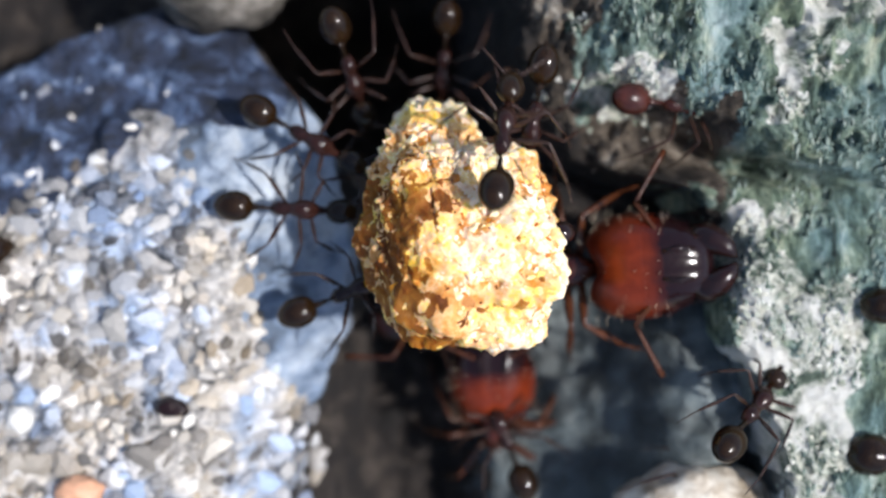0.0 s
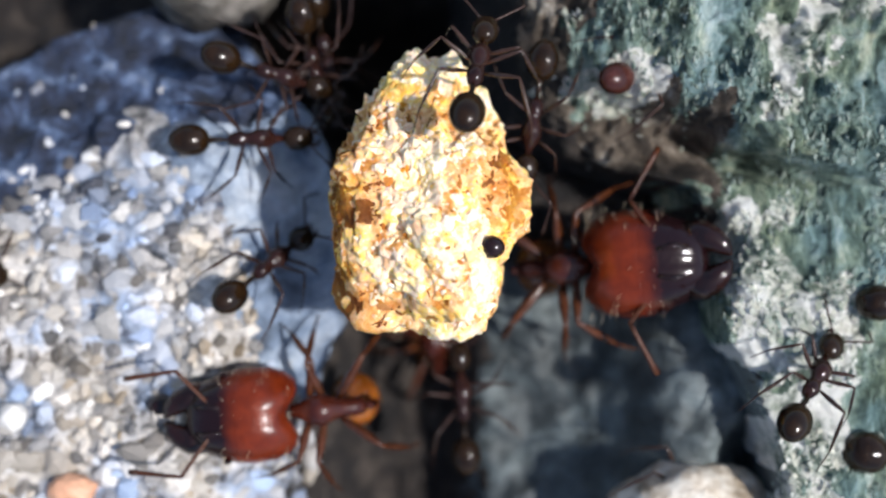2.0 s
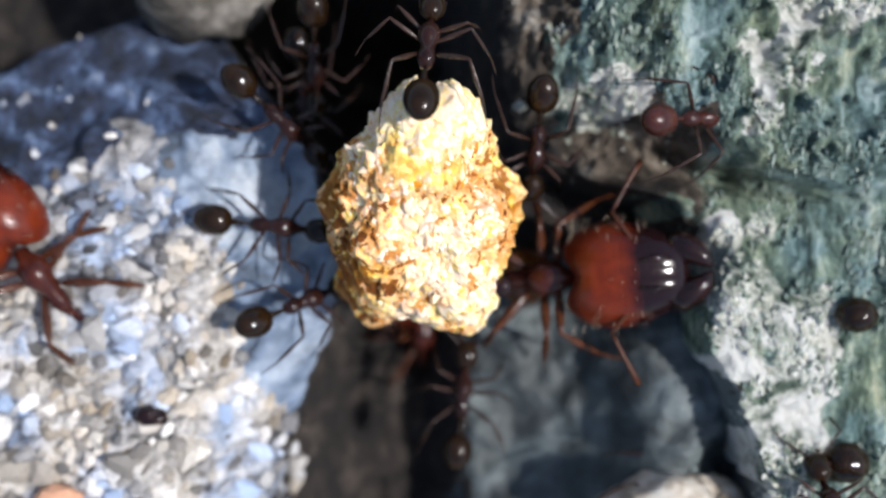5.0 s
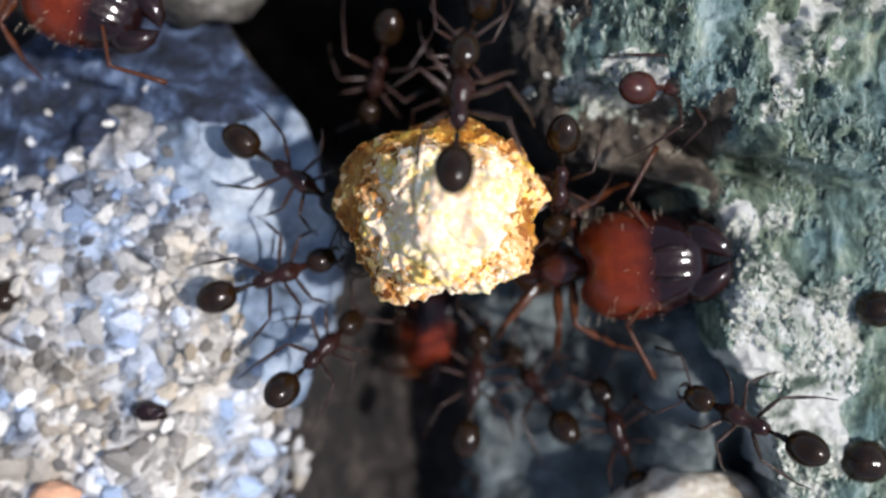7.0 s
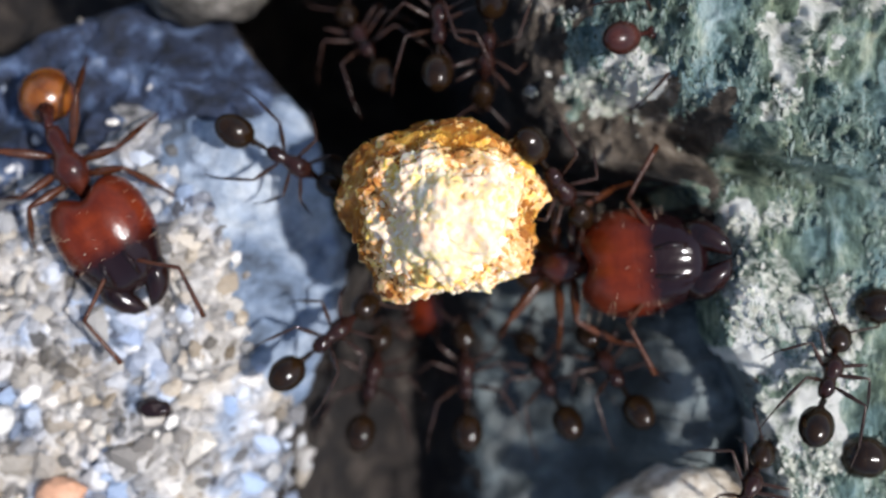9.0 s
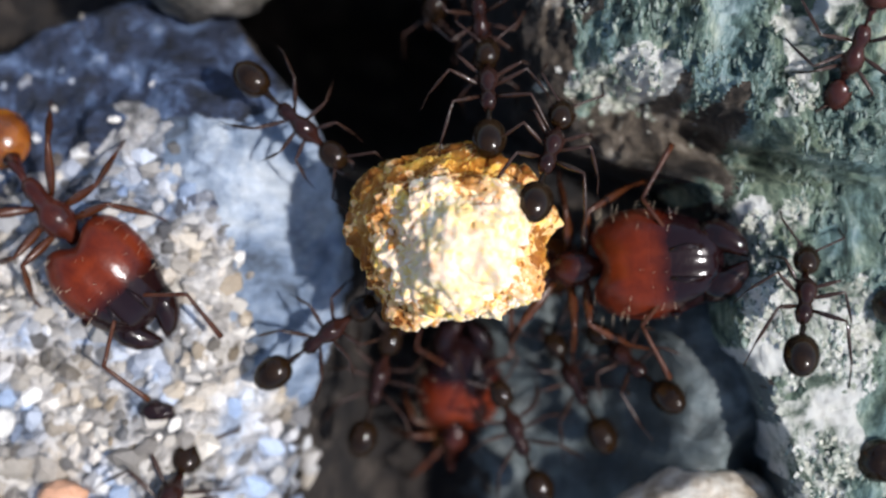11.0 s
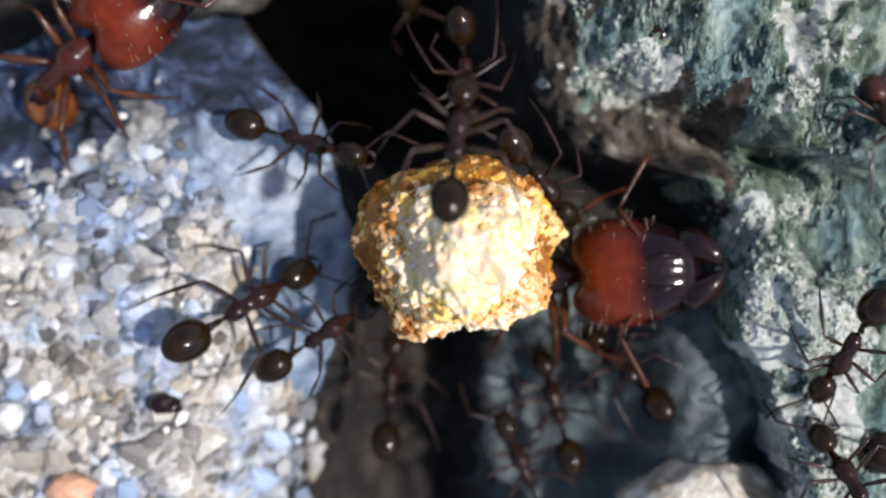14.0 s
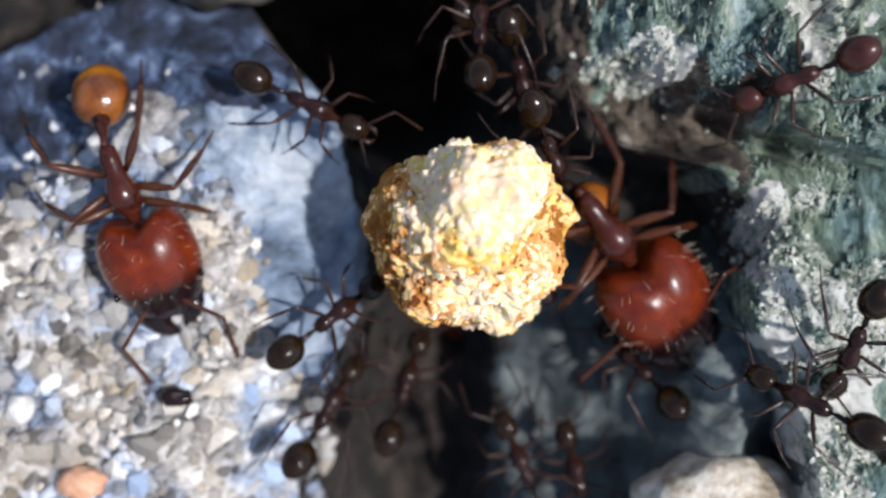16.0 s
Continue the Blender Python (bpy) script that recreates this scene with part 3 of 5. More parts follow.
def build_loose_stones():
    for name, size, at, seed, material, label in (
        ("beige_stone", (1.35, 1.25, 1.4), (-4.25, 5.35, -1.2), 3, BEIGE, "rounded beige stone beside the dark hole"),
        ("beige_stone", (1.45, 1.2, 1.3), (4.7, -4.95, -0.45), 7, SANDSTONE, "pale beige stone half sunk in the crevice"),
        ("dark_pebble", (0.32, 0.2, 0.22), (-4.8, -2.8, 0.12), 9, JAW, "shiny dark pebble lying on the pale slab"),
        ("orange_pebble", (0.42, 0.3, 0.3), (-6.45, -4.3, 0.12), 4, ORANGE_GRAIN, "orange-brown pebble lying on the pale slab"),
        ("white_pebble", (0.24, 0.27, 0.22), (-7.45, -3.0, 0.12), 6, QUARTZ, "white quartz pebble lying on the pale slab"),
        ("brown_seed", (0.42, 0.36, 0.36), (7.15, -3.45, 0.9), 2, MINOR, "round dark brown seed lying on the rock"),
        ("brown_seed", (0.36, 0.3, 0.3), (7.35, -0.95, 1.3), 8, MINOR, "small dark brown seed lying on the rock"),
    ):
        ob = rough_stone(name, size, seed, material, jag=0.05 if "seed" in name else 0.18)
        if "pebble" in name:
            at = (at[0], at[1], at1(slab_z, at[0], at[1]) + size[2] * 0.45)
        if "seed" in name:
            at = (at[0], at[1], at1(rock_z, at[0], at[1]) + size[2] * 0.6)
        ob.location = Vector(at) * MM
        tagged(ob, label, "seed" if "seed" in name else "stone" if "stone" in name else "pebble")


# ---- the crumb of food ----
LOBE = Vector((0.53, -0.79, 0.30)).normalized()


def crumb_radius(d):
    """How far the crumb's skin lies along the way d, in millimetres."""
    n = noise.fractal(d * 1.5 + Vector((2, 0, 0)), 1.0, 2.0, 5) * 0.17 + 0.03 * noise.cell(d * 4.5)
    taper = 1.0 - 0.34 * max(0.0, d.y) ** 1.4 - 0.08 * max(0.0, -d.y)
    w = Vector(((d.x - 0.06 * d.y) / (1.52 * taper), d.y / 2.36, d.z / (1.42 * taper)))
    p = (abs(w.x) ** 2.7 + abs(w.y) ** 2.7 + abs(w.z) ** 2.7) ** (-1 / 2.7)
    lobe = 0.38 * math.exp(-((d - LOBE).length / 0.26) ** 2)
    dent = 0.34 * math.exp(-((d - Vector((0.58, 0.74, 0.30)).normalized()).length / 0.36) ** 2)
    return p * (1 + n) + lobe - dent


def crumb_pale(d):
    """High where the crumb is pale and crumbly, low where it is clear orange: pale on the narrow end and on the face.
    The sunlit end and the flanks' shade are painted in here as well.
    """
    around = math.hypot(d.x, d.z)
    end = 1.10 - 1.45 * around if d.y > 0.4 else -0.3
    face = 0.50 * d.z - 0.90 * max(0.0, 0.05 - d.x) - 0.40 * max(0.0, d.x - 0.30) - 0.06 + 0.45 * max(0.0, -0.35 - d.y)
    lobe = 0.55 - 1.2 * (d - LOBE).length
    return max(end, face, lobe) + 0.50 * noise.noise(d * 2.1 + Vector((5, 0, 0))) + 0.34 * noise.noise(d * 6.0)


def build_crumb():
    top = new("food_crumb")
    tagged(top, "lumpy yellow and orange crumb of food, carried by ants", "food")
    bm = bmesh.new()
    bmesh.ops.create_icosphere(bm, subdivisions=7, radius=1)
    for v in bm.verts:
        d = v.co.normalized()
        rough = 0.4 + 0.6 * min(1.0, max(0.0, crumb_pale(d) * 3 + 0.5))
        v.co = d * (crumb_radius(d) + rough * (0.10 * noise.fractal(d * 6, 0.8, 2.0, 4) - 0.09 * noise.voronoi(d * 9)[0][0] + 0.035 * noise.noise(d * 22)))
    # Pale, toasted and orange zones; they also carry the painted shade of the flanks.
    zone = []
    for f in bm.faces:
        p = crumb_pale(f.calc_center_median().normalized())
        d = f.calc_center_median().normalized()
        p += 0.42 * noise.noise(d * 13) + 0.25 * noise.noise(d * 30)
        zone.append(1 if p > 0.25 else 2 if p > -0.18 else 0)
    flesh = part("flesh", bm, CRUMB, top, "translucent orange flesh, pale on end and face, flank shade in its colour")
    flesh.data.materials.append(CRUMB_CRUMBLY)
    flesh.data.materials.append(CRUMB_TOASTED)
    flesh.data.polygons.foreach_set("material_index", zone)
    rng = random.Random(2)
    pales = [mesh_data("granule", pebble(rng, (1.1, 0.85, 0.7), 0.75, jag=0.3), CRUMB_PALE, False) for _ in range(8)]
    oranges = [mesh_data("granule", pebble(rng, (1, 0.85, 0.8), 0.75, jag=0.25), CRUMB_ORANGE, False) for _ in range(8)]
    fine, count = [], 0
    for i in range(3600):
        d = Vector((rng.gauss(0, 1), rng.gauss(0, 1), rng.gauss(0, 1))).normalized()
        if d.z < -0.85:
            continue
        r = crumb_radius(d)
        pale = crumb_pale(d)
        if pale < -0.02 and rng.random() < 0.75:
            continue
        k = 0.16 + 0.30 * rng.random() ** 2.5
        q = d.to_track_quat("Z", "Y") @ Euler((rng.uniform(-0.5, 0.5), rng.uniform(-0.5, 0.5), rng.uniform(0, 6))).to_quaternion()
        if count < 300:
            g = new("granule", (pales if pale + rng.gauss(0, 0.16) > 0.17 else oranges)[i % 8])
            g.parent = top
            g.matrix_basis = Matrix.LocRotScale(d * (r - 0.06 - 0.36 * k) * MM, q, (k, k * rng.uniform(0.8, 1.2), k))
            count += 1
        elif pale > 0.0:
            k *= rng.uniform(0.35, 0.8)
            fine.append((d * (r - 0.07 - 0.2 * k), q, (k, k * rng.uniform(0.7, 1.2), k)))
    stuff("fine_granule", fine, pales, CRUMB_FINE, "fine pale yellow granules", "", top)
    speck = part("speck", pebble(rng, (0.42, 0.36, 0.36), 1.0, sub=3, jag=0.03), JAW, top, "glossy black speck")
    d = Vector((0.69, -0.59, 0.43)).normalized()
    speck.location = d * (crumb_radius(d) + 0.02) * MM
    return top


# ---- ants ----
def loft(rings, seg=18, bend=None):
    """A closed body along x from rings (x, half width, half height, z)."""
    bm = bmesh.new()
    loops = []
    for x, w, h, z in rings:
        loops.append([bm.verts.new((x, w * math.cos(a), z + h * math.sin(a))) for a in (2 * math.pi * k / seg for k in range(seg))])
    for a, b in zip(loops, loops[1:]):
        for k in range(seg):
            bm.faces.new((a[k], b[k], b[(k + 1) % seg], a[(k + 1) % seg]))
    bm.faces.new(loops[0])
    bm.faces.new(loops[-1][::-1])
    if bend:
        for v in bm.verts:
            v.co = bend(v.co)
    bmesh.ops.recalc_face_normals(bm, faces=bm.faces)
    return bm


def blob(x0, x1, w, h, z, n=11, front=1.0, back=1.0, seg=18, bend=None):
    """An egg along x, from x0 (back) to x1 (front); front and back set how blunt its ends are."""
    rings = []
    for k in range(n):
        c = math.cos(math.pi * k / (n - 1))
        u = -c
        r = max(0.03, (1 - abs(u) ** (2.0 * (front if u > 0 else back))) ** 0.5)
        rings.append((x0 + (x1 - x0) * (u + 1) / 2, w * r, h * r, z))
    return loft(rings, seg, bend)


def tube(points, radii, seg=7, bm=None):
    """A limb through points with a radius at each."""
    bm = bm or bmesh.new()
    pts = [Vector(p) for p in points]
    loops = []
    for i, p in enumerate(pts):
        a, b = pts[max(0, i - 1)], pts[min(len(pts) - 1, i + 1)]
        q = (b - a).to_track_quat("Z", "Y")
        loops.append([bm.verts.new(p + q @ Vector((radii[i] * math.cos(t), radii[i] * math.sin(t), 0))) for t in (2 * math.pi * k / seg for k in range(seg))])
    for a, b in zip(loops, loops[1:]):
        for k in range(seg):
            bm.faces.new((a[k], a[(k + 1) % seg], b[(k + 1) % seg], b[k]))
    bm.faces.new(loops[0][::-1])
    bm.faces.new(loops[-1])
    return bm


def limb(joints, radii):
    """Points and radii along a jointed limb, swollen in the middle of each piece."""
    pts, rad = [], []
    for (a, b), (ra, rm, rb) in zip(zip(joints, joints[1:]), radii):
        a, b = Vector(a), Vector(b)
        for u, r in ((0.0, ra), (0.18, (ra + rm) / 2), (0.5, rm), (0.82, (rb + rm) / 2), (1.0, rb)):
            pts.append(a.lerp(b, u))
            rad.append(r)
    return pts, rad


def add_leg(ant, x, side, foot, knee, width, material, scale=1.0):
    """A leg whose own origin is at its hip, so that it swings there; it bends at its knee and its ankle."""
    hip = Vector((x, side * 0.10 * scale, 0.0))
    f = Vector((foot[0], side * foot[1], foot[2])) - hip
    k = Vector((knee[0], side * knee[1], knee[2])) - hip
    ankle = k.lerp(f, 0.66) + Vector((0, side * 0.03 * scale, 0.05 * scale))
    pts, rad = limb([(0, 0, 0), k, ankle, f], [(0.6 * width, 1.45 * width, 0.6 * width), (0.55 * width, 1.1 * width, 0.5 * width), (0.42 * width, 0.38 * width, 0.26 * width)])
    leg = part("leg", tube(pts, rad), material, ant)
    leg.location = hip * MM
    return leg


def add_antenna(ant, x, side, z, reach, width, material, scale=1.0):
    base = Vector((x, side * 0.10 * scale, z))
    elbow = Vector((0.35 * scale, side * 0.42 * scale, 0.12 * scale))
    tip = elbow + Vector((reach[0], side * reach[1], reach[2]))
    pts, rad = limb([(0, 0, 0), elbow, tip], [(width, width, width * 1.1), (width * 0.8, width * 1.1, width * 1.5)])
    a = part("antenna", tube(pts, rad), material, ant)
    a.location = base * MM
    return a


def build_minor(spread_k=1.0):
    """A worker: head at +x, its feet about 0.45 mm below its middle."""
    ant = new("ant")
    tagged(ant, "small glossy dark brown worker ant", "ant", "ants round the crumb")
    head = part("head", blob(0.58, 1.12, 0.215, 0.18, 0.02, front=1.0, back=1.3), MINOR, ant)
    for side in (-1, 1):
        e = pebble(random.Random(1), (0.07, 0.05, 0.08), 1.0, sub=2, jag=0.0)
        eye = part("eye", e, JAW, head)
        eye.location = Vector((0.86, side * 0.195, 0.07)) * MM
        jaw = part("mandible", tube([(1.06, side * 0.11, -0.03), (1.18, side * 0.12, -0.05), (1.26, side * 0.03, -0.05)], [0.045, 0.04, 0.012]), MINOR_LEG, head)
    bend = lambda c: Vector((c.x, c.y, c.z + 0.05 * math.sin((c.x + 0.3) * 4.5)))
    part("thorax", loft([(-0.38, 0.03, 0.03, 0), (-0.35, 0.09, 0.09, 0), (-0.25, 0.135, 0.125, 0.02), (-0.12, 0.125, 0.11, 0.01), (-0.04, 0.10, 0.09, 0), (0.04, 0.125, 0.13, 0.02), (0.12, 0.16, 0.165, 0.03), (0.25, 0.175, 0.18, 0.04), (0.38, 0.145, 0.14, 0.02), (0.47, 0.075, 0.075, 0.01), (0.60, 0.05, 0.05, 0.02)], bend=bend), MINOR_THORAX, ant)
    part("petiole", loft([(-0.70, 0.03, 0.03, 0), (-0.64, 0.07, 0.08, 0.02), (-0.57, 0.045, 0.045, 0), (-0.50, 0.05, 0.085, 0.03), (-0.44, 0.03, 0.035, 0), (-0.34, 0.03, 0.03, 0)], seg=12), MINOR, ant)
    part("gaster", blob(-1.36, -0.66, 0.275, 0.25, 0.02, n=14, front=1.3, back=0.85, seg=22), MINOR, ant)
    for side in (-1, 1):
        add_leg(ant, 0.32, side, (0.98, 0.58 * spread_k, -0.45), (0.50, 0.46 * spread_k, 0.22), 0.028, MINOR_LEG)
        add_leg(ant, 0.12, side, (-0.14, 0.92 * spread_k, -0.45), (0.16, 0.55 * spread_k, 0.26), 0.028, MINOR_LEG)
        add_leg(ant, -0.10, side, (-1.12, 0.78 * spread_k, -0.45), (-0.42, 0.52 * spread_k, 0.28), 0.030, MINOR_LEG)
        add_antenna(ant, 1.0, side, 0.1, (0.55, -0.05, -0.3), 0.02, MINOR_LEG)
    return ant


def build_major():
    """A soldier: a huge heart-shaped head, a slim body and an amber gaster."""
    ant = new("soldier_ant")
    tagged(ant, "big-headed red-brown soldier ant with dark jaws and amber gaster", "ant", "soldier ants")

    def heart(c):
        back = max(0.0, (1.15 - c.x) / 0.55)
        notch = 0.22 * back * math.exp(-(c.y / 0.30) ** 2)
        groove = -0.06 * math.exp(-(c.y / 0.12) ** 2) * (1 if c.z > 0 else 0)
        return Vector((0.62 + (c.x + notch - 0.62) * 1.27, c.y * 0.96, (c.z + groove) * 1.0))

    head = part("head", loft([(0.62, 0.10, 0.08, 0), (0.63, 0.42, 0.34, 0), (0.68, 0.60, 0.48, 0.02), (0.80, 0.74, 0.60, 0.04), (1.0, 0.84, 0.68, 0.05), (1.25, 0.87, 0.70, 0.05), (1.5, 0.84, 0.64, 0.03), (1.72, 0.75, 0.55, 0), (1.92, 0.64, 0.44, -0.03), (2.06, 0.50, 0.33, -0.05), (2.14, 0.34, 0.22, -0.06), (2.17, 0.1, 0.08, -0.06)], seg=40, bend=heart), MAJOR_HEAD, ant)
    for side in (-1, 1):
        eye = part("eye", pebble(random.Random(1), (0.16, 0.10, 0.18), 1.0, sub=2, jag=0.0), JAW, head)
        eye.location = Vector((1.92, side * 0.75, 0.18)) * MM
        part("mandible", tube([(2.28, side * 0.38, -0.06), (2.50, side * 0.37, -0.09), (2.68, side * 0.29, -0.12), (2.84, side * 0.16, -0.13), (2.94, side * 0.03, -0.14)], [0.25, 0.25, 0.21, 0.14, 0.02], seg=10), JAW, head)
        part("frontal_ridge", tube([(2.00, side * 0.20, 0.53), (2.22, side * 0.24, 0.43), (2.42, side * 0.22, 0.28)], [0.03, 0.05, 0.03]), JAW, head)
    hair = bmesh.new()
    rng = random.Random(5)
    for _ in range(46):
        x, a = rng.uniform(0.75, 2.0), rng.uniform(-1.5, 1.5)
        w, h = (0.76, 0.66) if x < 1.7 else (0.66, 0.50)
        p = Vector((x, w * math.sin(a), 0.04 + h * math.cos(a)))
        tube([p, p + Vector((rng.uniform(-0.05, 0.12), 0.2 * math.sin(a), 0.2 * math.cos(a)))], [0.005, 0.002], 3, hair)
    part("bristle", hair, BRISTLE, head)
    part("thorax", loft([(-0.55, 0.05, 0.05, 0), (-0.50, 0.13, 0.13, 0), (-0.32, 0.17, 0.17, 0.03), (-0.12, 0.16, 0.16, 0.04), (0.05, 0.20, 0.22, 0.08), (0.26, 0.30, 0.30, 0.12), (0.48, 0.27, 0.26, 0.08), (0.64, 0.14, 0.14, 0.04), (0.80, 0.12, 0.12, 0.02)]), MAJOR, ant)
    gaster = part("gaster", blob(-1.75, -0.54, 0.50, 0.45, 0.02, n=16, front=1.3, back=0.9, seg=26), AMBER, ant, "amber yellow gaster")
    gaster.location = (-0.6 * MM, 0, 0)
    stalk = part("petiole", loft([(-0.60, 0.05, 0.05, 0), (-0.48, 0.15, 0.15, 0.04), (-0.36, 0.09, 0.09, 0), (-0.24, 0.10, 0.17, 0.06), (-0.10, 0.06, 0.07, 0), (0.1, 0.06, 0.06, 0)], seg=14), MAJOR, gaster)
    for side in (-1, 1):
        add_leg(ant, 0.46, side, (1.25, 1.35, -0.75), (0.62, 0.86, 0.30), 0.060, MAJOR_LEG, 1.6)
        add_leg(ant, 0.20, side, (-0.30, 1.55, -0.75), (0.30, 0.90, 0.34), 0.060, MAJOR_LEG, 1.6)
        add_leg(ant, -0.05, side, (-1.45, 1.15, -0.75), (-0.62, 0.80, 0.36), 0.064, MAJOR_LEG, 1.6)
        add_antenna(ant, 2.1, side, 0.30, (0.85, -0.1, -0.35), 0.036, MAJOR_LEG, 1.7)
    return ant


build_grains()
build_rock_cover()
build_loose_stones()
CRUMB_OB = build_crumb()
WORKER, WORKER_WIDE, SOLDIER = build_minor(), build_minor(1.15), build_major()
FAR = pose(0, -0.02, 0)
made = {}
HERD = ["hauler_upper", "hauler_middle", "hauler_lower", "wanderer", "straggler", "topper", "rim_hauler", "hole_ant", "ledge_ant", "upper_wanderer", "upper_ant", "puller", "floor_ant", "floor_ant_far", "rim_wanderer", "lower_wanderer"]
for i, key in enumerate(HERD):
    made[key] = (WORKER, WORKER_WIDE)[i] if i < 2 else copy_thing((WORKER, WORKER_WIDE)[i % 2], FAR)
for key, words in {
    "hauler_upper": "small dark brown worker ant tugging at the crumb's upper side",
    "hauler_middle": "small dark brown worker ant hauling from the pale slab",
    "hauler_lower": "small dark brown worker ant bracing on the slab's edge",
    "wanderer": "larger glossy brown worker ant running over the pale slab",
    "topper": "glossy dark brown worker ant climbing on the crumb",
    "rim_hauler": "small dark worker ant gripping the crumb beside the soldier",
    "hole_ant": "small dark worker ant deep in the black hole",
    "ledge_ant": "small dark worker ant at the mouth of the hole",
    "upper_wanderer": "reddish brown worker ant walking on the mossy rock",
    "puller": "dark worker ant pulling the crumb from the crevice",
    "floor_ant": "dark worker ant with a bright glint on the slate",
    "rim_wanderer": "brown worker ant walking on the pale lichen crust",
}.items():
    tagged(made[key], words, "ant", "ants round the crumb")
for c in made["upper_wanderer"].children:
    if c.name.startswith(("head", "thorax", "gaster", "petiole")):
        c.material_slots[0].link = "OBJECT"
        c.material_slots[0].material = RED_BODY
made["wanderer"].scale = (1.25, 1.25, 1.25)
for i, key in enumerate(["soldier_roaming", "soldier_below", "soldier_right"]):
    made[key] = SOLDIER if i == 0 else copy_thing(SOLDIER, FAR)
made["soldier_right"].scale = (1.12, 1.12, 1.12)
for c in made["soldier_right"].children:
    if c.name.startswith("antenna"):
        c.rotation_euler.z = radians(70 if c.location.y > 0 else -80)


# ---- what moves ----
def march(key, rows):
    """Key an ant along rows of (seconds, x, y, z, heading, pitch), and swing its legs as it goes."""
    ant = made[key]
    walk(ant, [(t, pose(x * MM, y * MM, z * MM, 0, -p, h)) for t, x, y, z, h, p, *_ in rows])
    for g in ant.children:
        if g.name.startswith("gaster") and len(rows[0]) > 6:
            at = g.location.copy()
            walk(g, [(r[0], Matrix.Translation(at) @ pose(0, 0, 0, 0, -r[6], 0)) for r in rows])
    legs = [c for c in ant.children if c.name.startswith("leg")]
    ts = [r[0] for r in rows]
    for n, leg in enumerate(legs):
        at, phase, steps = leg.location.copy(), (n % 2) ^ (n // 2 % 2), []
        for k in range(65):
            t = k * 0.25
            a, b = max(0.0, t - 0.12), min(16.0, t + 0.12)
            dx = np.interp(b, ts, [r[1] for r in rows]) - np.interp(a, ts, [r[1] for r in rows])
            dy = np.interp(b, ts, [r[2] for r in rows]) - np.interp(a, ts, [r[2] for r in rows])
            swing = min(22.0, 5 + 40 * math.hypot(dx, dy)) * (1 if (k + phase) % 2 else -1)
            steps.append((t, Matrix.Translation(at) @ pose(0, 0, 0, 0, 0, swing * (0.7 + 0.3 * math.sin(k * 1.7 + n)))))
        walk(leg, steps)


